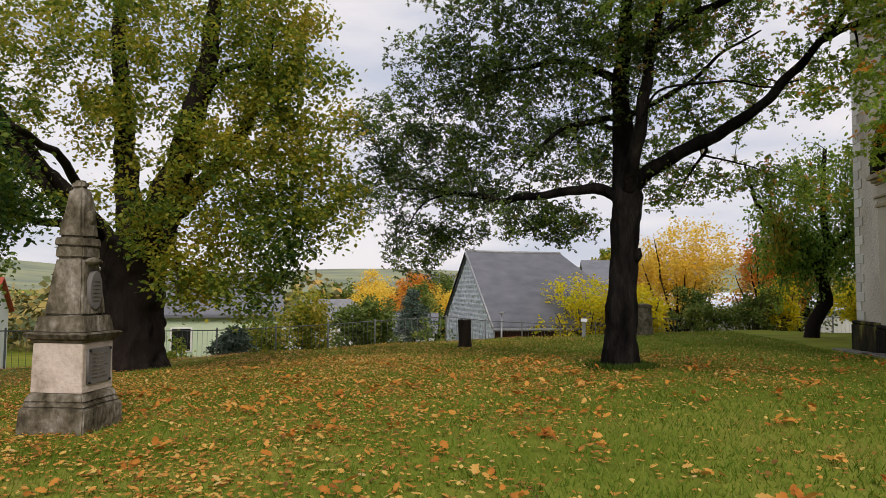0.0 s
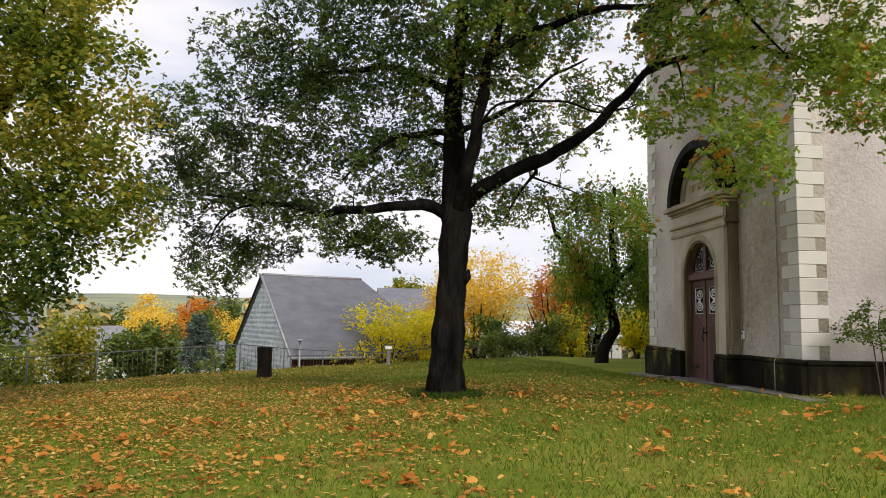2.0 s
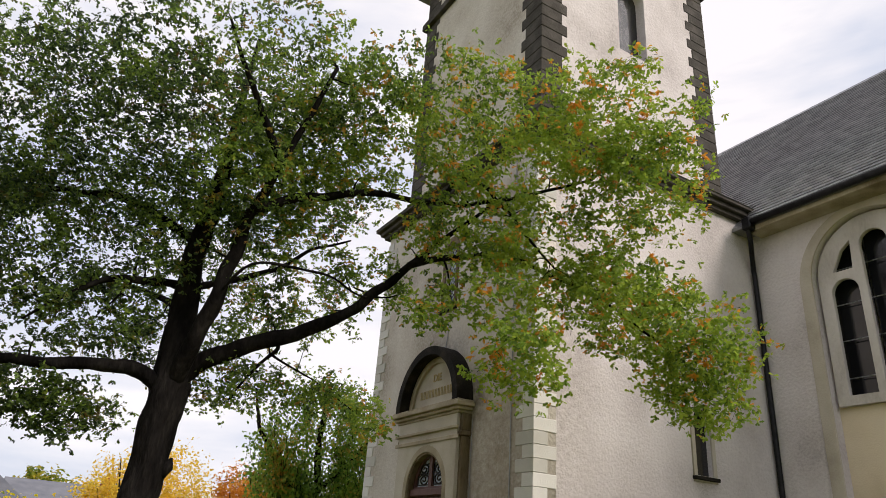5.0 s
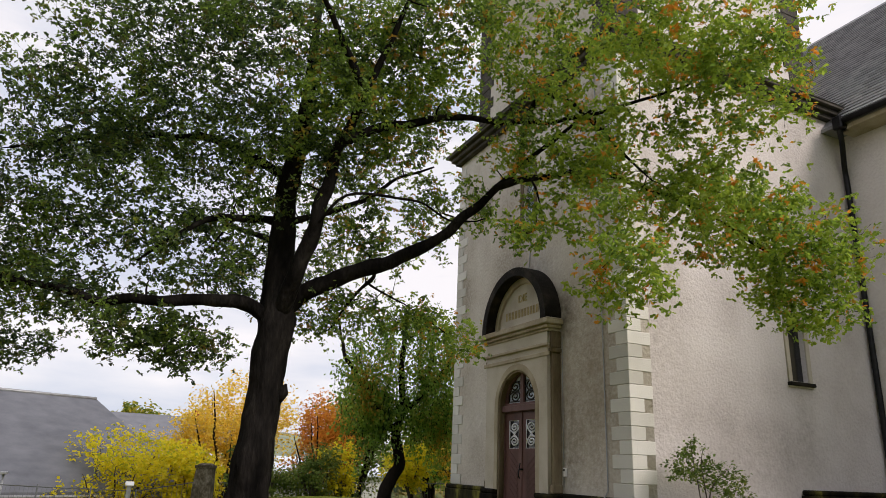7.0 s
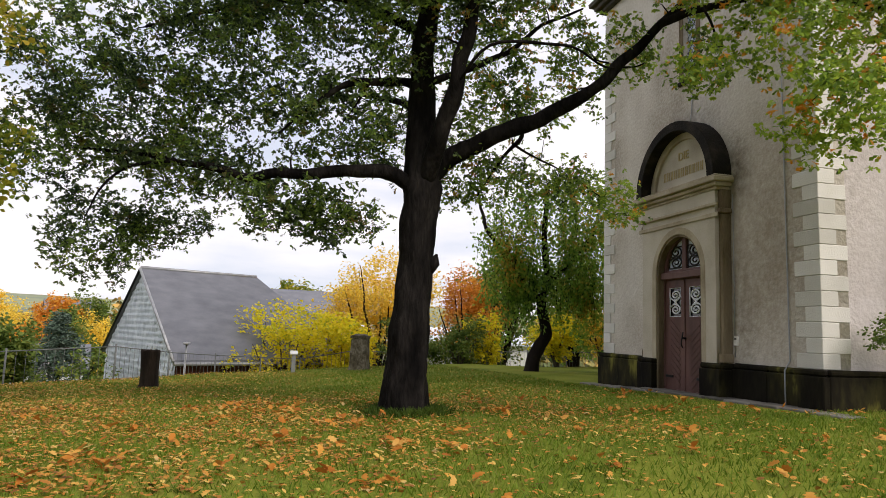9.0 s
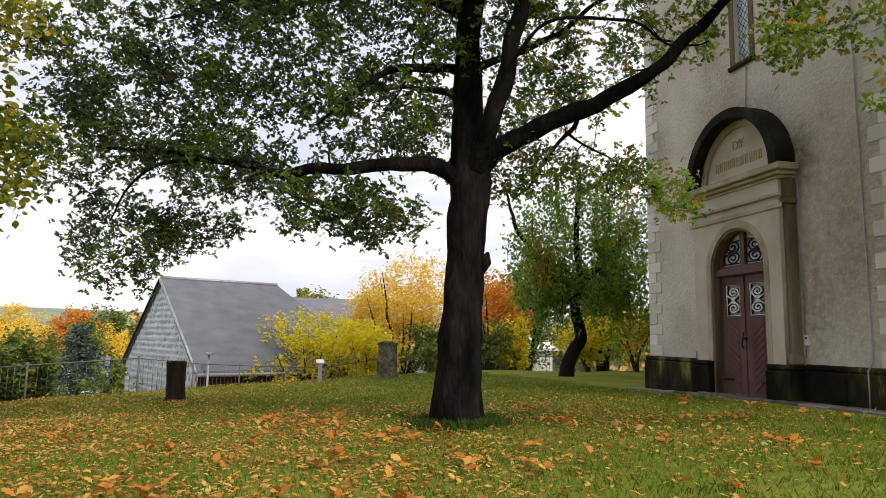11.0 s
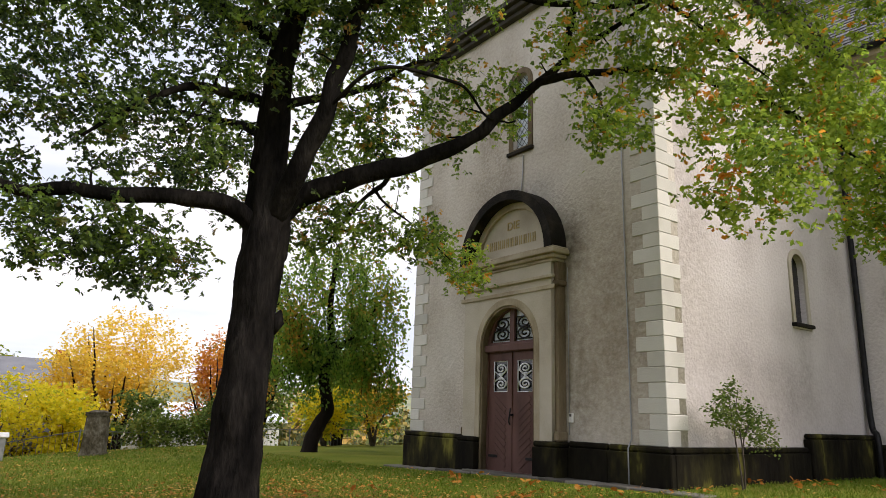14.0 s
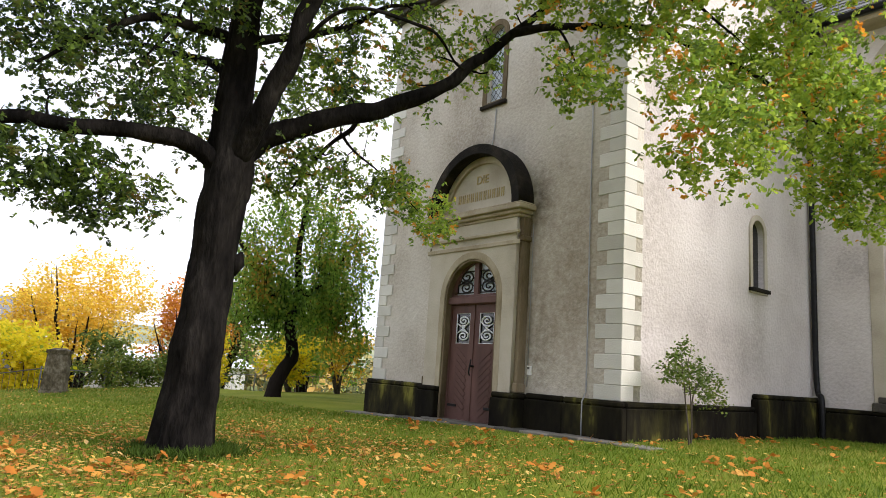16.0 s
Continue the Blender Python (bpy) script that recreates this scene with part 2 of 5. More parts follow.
M_redtile = material("red_roof_tile", [(.25, .05, .03), (.38, .09, .05)], 2, .8, .2, 12, .3)


# ---- mesh helpers ----
def link(name, verts, faces, mat, parent=None, label="", smooth=False):
    me = bpy.data.meshes.new(name)
    me.from_pydata([tuple(v) for v in verts], [], [tuple(f) for f in faces])
    me.materials.append(mat)
    if smooth:
        me.shade_smooth()
    me.update()
    ob = new(name, me)
    ob.parent = parent
    if label:
        tagged(ob, label)
    return ob


def part(name, bm, mat, parent=None, label="", smooth=False):
    me = bpy.data.meshes.new(name)
    bm.to_mesh(me)
    bm.free()
    me.materials.append(mat)
    if smooth:
        me.shade_smooth()
    ob = new(name, me)
    ob.parent = parent
    if label:
        tagged(ob, label)
    return ob


def thing(name, label, category, group="", kind="", at=(0, 0, 0)):
    ob = new(name)
    ob.location = at
    ob.empty_display_size = 0.2
    return tagged(ob, label, category, group, kind)


def add_box(bm, x0, y0, z0, x1, y1, z1, bevel=0.0):
    m = Matrix.Translation(((x0 + x1) / 2, (y0 + y1) / 2, (z0 + z1) / 2)) @ Matrix.Diagonal((abs(x1 - x0), abs(y1 - y0), abs(z1 - z0), 1))
    g = bmesh.ops.create_cube(bm, size=1, matrix=m)
    if bevel:
        es = {e for v in g["verts"] for e in v.link_edges}
        bmesh.ops.bevel(bm, geom=list(es), offset=bevel, segments=1, affect="EDGES")


def box(name, lo, hi, mat, parent=None, label="", bevel=0.0):
    bm = bmesh.new()
    add_box(bm, *lo, *hi, bevel)
    return part(name, bm, mat, parent, label)


def plate(name, outline, holes, depth, m, mat, parent=None, label="", bevel=0.0):
    """A flat plate from a 2D outline with holes, of real thickness, its front at local z = 0 and its back at -depth."""
    cu = bpy.data.curves.new(name, "CURVE")
    cu.dimensions, cu.fill_mode, cu.extrude, cu.bevel_depth = "2D", "BOTH", depth / 2 - bevel, bevel
    for loop in [outline, *holes]:
        sp = cu.splines.new("POLY")
        sp.points.add(len(loop) - 1)
        for p, (x, y) in zip(sp.points, loop):
            p.co = (x, y, 0, 1)
        sp.use_cyclic_u = True
    tmp = bpy.data.objects.new(name + "_outline", cu)
    scene.collection.objects.link(tmp)
    me = bpy.data.meshes.new_from_object(tmp.evaluated_get(bpy.context.evaluated_depsgraph_get()))
    bpy.data.objects.remove(tmp)
    bpy.data.curves.remove(cu)
    me.transform(m @ Matrix.Translation((0, 0, -depth / 2)))
    me.materials.clear()
    me.materials.append(mat)
    me.name = name
    ob = new(name, me)
    ob.parent = parent
    if label:
        tagged(ob, label)
    return ob


def arch(x0, x1, z0, z1, n=20):
    """A round-headed outline from z0 to the crown z1."""
    r, c = (x1 - x0) / 2, (x0 + x1) / 2
    zs = z1 - r
    return [(x0, z0), (x1, z0)] + [(c + r * math.cos(math.pi * i / n), zs + r * math.sin(math.pi * i / n)) for i in range(n + 1)]


def notched(x0, x1, z0, z1, a0, a1, crown):
    """A rectangle with a round-headed opening cut up from its lower edge."""
    return [(x1, z0), (x1, z1), (x0, z1), (x0, z0), (a0, z0)] + arch(a0, a1, z0, crown)[:1:-1] + [(a1, z0)]


def arch_band(a0, a1, z0, crown, t):
    """A round-headed band of width t, open below."""
    return arch(a0 - t, a1 + t, z0, crown + t)[1:] + [(a0 - t, z0), (a0, z0)] + arch(a0, a1, z0, crown)[:1:-1] + [(a1, z0)]


def rect(x0, x1, z0, z1):
    return [(x0, z0), (x1, z0), (x1, z1), (x0, z1)]


def tube(pts, radii, sides=8):
    """Verts and faces of a tapering tube along a line of points."""
    P = np.array(pts, float)
    R = np.array(radii, float)
    T = np.gradient(P, axis=0)
    T /= np.linalg.norm(T, axis=1)[:, None] + 1e-9
    ref = np.where(np.abs(T[:, 2:3]) < .9, np.array([[0, 0, 1.0]]), np.array([[1.0, 0, 0]]))
    A = np.cross(T, ref)
    A /= np.linalg.norm(A, axis=1)[:, None] + 1e-9
    B = np.cross(T, A)
    for i in range(1, len(P)):
        a = A[i - 1] - T[i] * (A[i - 1] @ T[i])
        A[i] = a / (np.linalg.norm(a) + 1e-9)
        B[i] = np.cross(T[i], A[i])
    ang = np.linspace(0, 2 * math.pi, sides, endpoint=False)
    V = P[:, None] + R[:, None, None] * (np.cos(ang)[None, :, None] * A[:, None] + np.sin(ang)[None, :, None] * B[:, None])
    V = V.reshape(-1, 3)
    F = []
    for i in range(len(P) - 1):
        for j in range(sides):
            k = (j + 1) % sides
            F.append((i * sides + j, i * sides + k, (i + 1) * sides + k, (i + 1) * sides + j))
    F.append(tuple(range(sides))[::-1])
    F.append(tuple((len(P) - 1) * sides + j for j in range(sides)))
    return V, F


def tubes(name, lines, mat, parent=None, label="", sides=6, smooth=True):
    V, F, o = [], [], 0
    for pts, radii in lines:
        v, f = tube(pts, radii, sides if not isinstance(sides, dict) else 6)
        V.extend(v.tolist())
        F.extend([tuple(i + o for i in q) for q in f])
        o += len(v)
    return link(name, V, F, mat, parent, label, smooth)


def curve_points(pts, n=8):
    """A smooth line through points (Catmull-Rom)."""
    P = [np.array(p, float) for p in pts]
    P = [2 * P[0] - P[1]] + P + [2 * P[-1] - P[-2]]
    out = []
    for i in range(1, len(P) - 2):
        for k in range(n):
            t = k / n
            out.append(.5 * (2 * P[i] + (P[i + 1] - P[i - 1]) * t + (2 * P[i - 1] - 5 * P[i] + 4 * P[i + 1] - P[i + 2]) * t * t
                             + (3 * P[i] - P[i - 1] - 3 * P[i + 1] + P[i + 2]) * t ** 3))
    out.append(P[-2])
    return np.array(out)


OAKLEAF = [(0, 0), (.21, .34), (.13, .47), (.28, .70), (0, 1), (-.28, .70), (-.13, .47), (-.21, .34)]
LOBED = [(0, 0), (.10, .18), (.28, .30), (.16, .42), (.34, .58), (.18, .70), (.24, .84), (0, 1), (-.24, .84), (-.18, .70), (-.34, .58), (-.16, .42), (-.28, .30), (-.10, .18)]
OVAL = [(0, 0), (.30, .3), (.30, .62), (0, 1), (-.30, .62), (-.30, .3)]


def leaf_cloud(name, places, size, shape, mat, parent=None, label="", seed=1, flat=0.5, droop=0.5, tilt=.45):
    """One mesh of many single leaves of a given outline, turned at random. flat: 1 lies level, 0 any way. droop: tips sink."""
    rng = np.random.default_rng(seed)
    P = np.asarray(places, float)
    n = len(P)
    S = np.array(shape)
    k = len(S)
    yaw = rng.uniform(0, 2 * math.pi, n)
    d = np.stack([np.cos(yaw), np.sin(yaw), rng.normal(-droop, tilt, n)], 1)
    d /= np.linalg.norm(d, axis=1)[:, None]
    up = np.stack([rng.normal(0, 1 - flat, n), rng.normal(0, 1 - flat, n), np.full(n, .3 + flat)], 1)
    side = np.cross(d, up)
    side /= np.linalg.norm(side, axis=1)[:, None] + 1e-9
    nor = np.cross(side, d)
    s = size * rng.uniform(.65, 1.25, n)
    fold = rng.uniform(-.1, .25, n)
    V = (P[:, None] + s[:, None, None] * (S[None, :, 1:2] * d[:, None] + S[None, :, 0:1] * side[:, None]
         + (np.abs(S[None, :, 0:1]) * fold[:, None, None] - .18 * (S[None, :, 1:2] - .4) ** 2) * nor[:, None]))
    me = bpy.data.meshes.new(name)
    me.vertices.add(n * k)
    me.vertices.foreach_set("co", V.reshape(-1).astype(np.float32))
    me.loops.add(n * k)
    me.loops.foreach_set("vertex_index", np.arange(n * k, dtype=np.int32))
    me.polygons.add(n)
    me.polygons.foreach_set("loop_start", np.arange(0, n * k, k, dtype=np.int32))
    me.polygons.foreach_set("loop_total", np.full(n, k, dtype=np.int32))
    me.materials.append(mat)
    me.update(calc_edges=True)
    ob = new(name, me)
    ob.parent = parent
    if label:
        tagged(ob, label)
    return ob


def ground_z(x, y):
    """Height of the churchyard: a lawn that rises to the church, a crest, and the slope to the valley."""
    x, y = np.asarray(x, float), np.asarray(y, float)
    lawn = .31 + .04 * np.clip(x, -26, 0) - .02 * np.clip(y, -3, 30) + .03 * np.sin(x * .9 + 1.3) * np.sin(y * .7)
    crest = np.interp(x, [-40, -24, -21, -18, -14, -9, -4, 5, 40], [-14, -3, 1.5, 5.5, 11.5, 15.8, 19.3, 20, 21])
    d = np.clip((y - crest) * np.where(x < -12, .75, 1), 0, None)
    d2 = np.sqrt(d * d + 1) - 1
    drop = 3.4 * (1 - np.exp(-d2 * .16)) + .045 * np.clip(d - 20, 0, 160)
    r = np.hypot(x + 7, y + 8)
    hill = 9 * np.clip((r - 180) / 500, 0, 1)
    return np.where(d > 0, lawn - drop + hill, lawn)


def gz(x, y):
    return float(ground_z(x, y))

# hill colours are greyed and paled to stand in for haze
M_hill = material("far_hills_painted_haze", [(.13, .16, .16), (.18, .21, .15), (.27, .29, .17), (.15, .18, .16)], .006, 1, 0, .03, .45, stretch=(1, 1, 4))
M_stain = material("stained_sandstone", [(.045, .034, .021), (.11, .083, .05), (.19, .15, .098), (.27, .225, .155)], 1.6, .9, .3, 30, .35, stretch=(2, 2, .35))
M_slate_one = material("nave_slate_piece", [(.12, .122, .13), (.18, .184, .194), (.26, .262, .27)], 2, .35, .2, 30, .3, per="object")
M_sprig = material("dry_oak_sprig", [(.30, .10, .022), (.46, .17, .028), (.56, .27, .05), (.60, .36, .10)], 3, .75, 0, 30, .2, per="island", through_light=.25)
M_fence = material("grey_painted_railing", [(.10, .11, .11), (.17, .18, .18)], 6, .6, .1, 40, .3)
M_tracery = material("pale_tracery_stone", [(.33, .30, .26), (.50, .47, .43), (.58, .555, .52)], 1.4, .9, .3, 20, .4, stretch=(1, 1, .5))
M_palescroll = material("pale_painted_iron", [(.55, .57, .60), (.72, .74, .77)], 6, .5, .1, 40, .2)


# ---- ground ----
def build_ground():
    c = np.array([-7.0, 1.0])
    rad = np.concatenate([[0], np.linspace(.5, 30, 70), 30 * 1.09 ** np.arange(1, 52)])
    rad = rad[rad < 3200]
    na = 160
    V, F = [], []
    for r in rad:
        a = np.linspace(0, 2 * math.pi, na, endpoint=False)
        x, y = c[0] + r * np.cos(a), c[1] + r * np.sin(a)
        V.extend(np.stack([x, y, ground_z(x, y)], 1).tolist())
    for i in range(len(rad) - 1):
        for j in range(na):
            k = (j + 1) % na
            F.append((i * na + j, (i + 1) * na + j, (i + 1) * na + k, i * na + k))
    g = link("ground", V, F, M_grass, None, "", True)
    tagged(g, "green churchyard lawn with autumn soil and moss", "ground", kind="structure")


build_ground()

# ---- church ----
D, W, YC, TOP = 6.76, 6.72, 3.28, 9.55
FRONT = Matrix(((0, 0, -1, 0), (-1, 0, 0, 0), (0, 1, 0, 0), (0, 0, 0, 1)))   # local x -> -y, local y -> z, outwards -x
SIDE = Matrix(((1, 0, 0, 0), (0, 0, -1, 0), (0, 1, 0, 0), (0, 0, 0, 1)))     # local x -> x, outwards -y


def front(x=0.0):
    return Matrix.Translation((x, 0, 0)) @ FRONT


def side(y=0.0):
    return Matrix.Translation((0, y, 0)) @ SIDE


church = thing("church", "pale rendered village church with a stone tower base", "church", kind="")
DW = .76
door_hole = arch(-YC - DW, -YC + DW, .2, 3.34)
uw = arch(-3.42, -2.96, 6.58, 8.25)
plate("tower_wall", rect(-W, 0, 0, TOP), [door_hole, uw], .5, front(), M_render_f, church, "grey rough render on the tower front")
nw_hole = arch(4.12, 4.62, 3.18, 4.55)
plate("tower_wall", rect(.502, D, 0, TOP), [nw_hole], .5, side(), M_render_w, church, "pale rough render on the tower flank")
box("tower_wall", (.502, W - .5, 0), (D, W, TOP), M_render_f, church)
bm = bmesh.new()
add_box(bm, .5, .5, TOP - .3, D, W - .5, TOP - .05)
part("tower_ceiling", bm, M_dstone, church)

# nave, wider than the tower
NY0, NY1, NZ = -9.0, 15.5, 9.25
niche = arch(1.42, 4.12, 1.2, 8.95, 28)
plate("nave_wall", rect(0.002, -NY0, 0, NZ), [niche], .3, front(D), M_render_w, church, "pale rough render on the nave front")
tri = [arch(1.80, 2.30, 1.46, 2.80), arch(2.52, 3.08, 1.46, 2.90), arch(3.30, 3.78, 1.46, 2.80)]
big = [arch(1.58, 3.98, 4.9, 8.8)]
plate("niche_wall", rect(1.2, 4.3, 1.0, 9.1), tri + big, .2, front(D + .302), M_cream, church, "cream plaster panel in the tall niche")
box("nave_wall", (D + .31, NY0, 0), (D + 12, NY0 + .4, NZ), M_render_w, church)
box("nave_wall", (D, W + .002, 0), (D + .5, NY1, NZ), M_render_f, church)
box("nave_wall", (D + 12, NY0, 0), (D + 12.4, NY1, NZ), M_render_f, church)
for i, (x0, x1, z0, z1) in enumerate([(1.76, 2.34, 1.4, 2.85), (2.48, 3.12, 1.4, 2.95), (3.26, 3.82, 1.4, 2.85), (1.60, 2.42, 4.9, 8.5), (2.46, 3.14, 4.9, 8.75), (3.18, 3.98, 4.9, 8.5)]):
    w = plate("window", rect(x0, x1, z0, z1), [], .02, front(D + .52), M_darkg, church, "dark leaded church window glass")
    bars = []
    for z in np.arange(z0 + .5, z1, .82):
        bars.append(([(D + .40, -x0, z), (D + .40, -x1, z)], [.013, .013]))
    for bar in bars:
        tubes("glazing_bar", [bar], M_zinc, w, "", 4, False)
lancets = [arch(1.74, 2.36, 4.98, 7.55), arch(2.50, 3.10, 4.98, 8.5), arch(3.24, 3.84, 4.98, 7.55)]
spandrels = [[(1.82, 7.72), (2.30, 7.72), (2.34, 8.42), (2.08, 8.22)], [(3.28, 7.72), (3.74, 7.72), (3.50, 8.22), (3.24, 8.42)]]
plate("tracery", arch(1.50, 4.04, 4.80, 8.88, 28), lancets + spandrels, .12, front(D + .17), M_tracery, church, "pale grey stone tracery of the tall window", .015)
plate("tracery", [(1.62, 1.32), (3.94, 1.32), (3.94, 2.78), (3.5, 3.0), (2.78, 3.08), (2.06, 3.0), (1.62, 2.78)], tri, .04, front(D + .26), M_panel, church, "pale stone surround of the three small windows", .008)
plate("window_surround", arch(1.18, 4.36, .98, 9.12, 28), [arch(1.44, 4.10, 1.16, 8.93, 28)], .05, front(D - .03), M_panel, church, "pale stone band round the tall niche", .01)
bm = bmesh.new()
add_box(bm, D - .16, -4.4, .95, D + .2, -1.16, 1.12, .02)
add_box(bm, D - .10, -4.3, 1.122, D + .2, -1.26, 1.24, .015)
part("window_sill", bm, M_dstone, church, "dark weathered stone sill")
tubes("window_hood", [(curve_points([(D + .27, -1.6, 2.72), (D + .27, -2.05, 2.98), (D + .27, -2.78, 3.08), (D + .27, -3.5, 2.98), (D + .27, -3.95, 2.72)], 6), [.035] * 25)], M_panel, church, "", 6)

# narrow window of the flank
nw = plate("window", rect(4.1, 4.64, 3.16, 4.57), [], .02, side(.11), M_darkg, church, "dark narrow window glass")
plate("window_surround", arch(4.03, 4.71, 3.07, 4.65), [nw_hole], .04, side(-.035), M_panel, church, "sandstone surround of the narrow window", .006)
box("window_sill", (4.0, -.10, 3.10), (4.72, .3, 3.17), M_sandd, church, "", .01)
# upper front window
uwp = plate("window", rect(-3.54, -2.86, 6.53, 8.37), [], .02, front(.12), M_whiteg, church, "pale lattice glazing of the upper window")
lat = []
for k in range(-4, 16):
    z = 6.4 + k * .16
    lat.append(([(.105, 3.5, z), (.105, 2.9, z + .7)], [.006, .006]))
    lat.append(([(.105, 3.5, z + .7), (.105, 2.9, z)], [.006, .006]))
tubes("glazing_bar", lat, M_iron, uwp, "", 4, False)
plate("window_surround", arch(-3.53, -2.85, 6.46, 8.36), [uw], .03, front(-.025), M_stain, church, "stained stone surround of the upper window", .006)
box("window_sill", (-.07, 2.82, 6.46), (.2, 3.56, 6.54), M_sandd, church, "", .012)


# plinth with its bevelled top course
def plinth_run(lo, hi, name="plinth"):
    bm = bmesh.new()
    add_box(bm, lo[0], lo[1], lo[2], hi[0], hi[1], hi[2] - .1, .015)
    add_box(bm, lo[0] + .012, lo[1] + .012, hi[2] - .098, hi[0] - .002, hi[1] - .002, hi[2], .03)
    part(name, bm, M_plinth, church, "dark damp plinth stone with moss")


PT = .90
plinth_run((-.12, -.12, -.3), (0, 1.05, PT))
plinth_run((-.12, 1.052, -.3), (0, 1.90, PT))
plinth_run((-.12, 4.64, -.3), (0, W + .12, PT))
plinth_run((.002, -.12, -.3), (4.02, 0, PT))
plinth_run((4.024, -.16, -.3), (D, 0, PT + .24))
plinth_run((D - .14, -9.0, -.3), (D, -.162, PT + .06))
plinth_run((-.36, 1.91, -.3), (0, YC - DW - .02, PT - .02))
plinth_run((-.36, YC + DW + .02, -.3), (0, 4.63, PT - .02))

# portal: jambs, pilasters, entablature, cornice and round tympanum
plate("portal_wall", notched(-4.54, -2.10, .882, 4.0, -YC - DW, -YC + DW, 3.34), [], .27, front(-.27), M_panel, church, "weathered pale sandstone portal face")
plate("portal_moulding", arch_band(-YC - DW + .004, -YC + DW - .004, .884, 3.336, .12), [], .03, front(-.275), M_sand, church, "moulded sandstone arch", .01)
plate("portal_reveal", arch_band(-YC - DW + .05, -YC + DW - .05, .284, 3.29, .048), [], .16, front(-.25), M_stain, church, "brown stained door reveal", .01)
for y0, y1 in ((2.0, 2.098), (4.542, 4.64)):
    bm = bmesh.new()
    add_box(bm, -.20, y0, .884, 0, y1, 3.56, .015)
    add_box(bm, -.24, y0 - .03, .886, 0, y1, 1.05, .02)
    add_box(bm, -.25, y0 - .04, 3.562, 0, y1, 3.66, .02)
    add_box(bm, -.21, y0 - .01, 3.662, 0, y1, 4.0, .01)
    part("pilaster", bm, M_stain, church, "streaked brown sandstone pilaster")
bm = bmesh.new()
add_box(bm, -.30, 2.0, 3.50, -.272, 4.64, 3.58, .008)
add_box(bm, -.33, 2.0, 3.70, -.272, 4.64, 3.76, .012)
part("entablature", bm, M_sand, church)
bm = bmesh.new()
for k, (o, z0, z1) in enumerate(((.30, 4.002, 4.06), (.36, 4.062, 4.13), (.43, 4.132, 4.22), (.40, 4.222, 4.26))):
    add_box(bm, -o, 2.02 - (o - .30), z0, .0, 4.62 + (o - .30), z1, .014)
part("cornice", bm, M_sand, church, "weathered sandstone cornice")
YT = YC
fan = lambda r, n=28: [(-YT + r * math.cos(math.pi * i / n), 4.264 + r * math.sin(math.pi * i / n)) for i in range(n + 1)]
ring = lambda a, b: fan(a) + fan(b)[::-1]
plate("tympanum", fan(1.06), [], .10, front(-.10), M_panel, church, "pale tympanum stone with worn gilt lettering")
plate("tympanum_moulding", ring(1.13, 1.0), [], .07, front(-.16), M_sand, church, "", .015)
plate("tympanum_hood", ring(1.30, 1.134), [], .40, front(-.40), M_sandd, church, "blackened round hood over the tympanum", .015)


def lettering(text, size, y, z):
    cu = bpy.data.curves.new("lettering", "FONT")
    cu.body, cu.size, cu.extrude, cu.align_x = text, size, .008, "CENTER"
    tmp = bpy.data.objects.new("lettering_source", cu)
    scene.collection.objects.link(tmp)
    me = bpy.data.meshes.new_from_object(tmp.evaluated_get(bpy.context.evaluated_depsgraph_get()))
    bpy.data.objects.remove(tmp)
    me.transform(Matrix.Translation((-.108, y, z)) @ FRONT)
    me.materials.clear()
    me.materials.append(M_gold)
    ob = new("lettering", me)
    ob.parent = church


lettering("DIE", .24, YT, 4.86)
bm = bmesh.new()
for i in range(11):
    y = YT + .62 - i * .124
    add_box(bm, -.112, y, 4.52, -.1, y + .022, 4.70)
    add_box(bm, -.112, y + .055, 4.52, -.1, y + .075, 4.70)
    if i % 2 == 0:
        add_box(bm, -.112, y + .022, 4.60, -.1, y + .055, 4.62)
part("lettering", bm, M_gold, church, "worn gilt letter strokes")

# double door with iron scrollwork
door = thing("door", "dark brown double church door with iron scroll panes, closed", "door")
door.parent = church
x0 = -.12
plate("door_frame", arch(-YC - DW - .02, -YC + DW + .02, .2, 3.37), [rect(-YC - .66, -YC - .01, .30, 2.46), rect(-YC + .01, -YC + .66, .30, 2.46),
      [(-YC - .62, 2.66), (-YC - .06, 2.66), (-YC - .06, 3.28), (-YC - .28, 3.20), (-YC - .48, 3.02), (-YC - .60, 2.80)],
      [(-YC + .06, 2.66), (-YC + .62, 2.66), (-YC + .60, 2.80), (-YC + .48, 3.02), (-YC + .28, 3.20), (-YC + .06, 3.28)]], .1, front(x0), M_door, door)
box("transom", (x0 - .07, YC - .73, 2.47), (x0 - .002, YC + .73, 2.61), M_door, door, "", .015)
plate("fanlight", rect(-YC - .7, -YC + .7, 2.62, 3.36), [], .01, front(x0 + .07), M_whiteg, door, "milky fanlight glass")


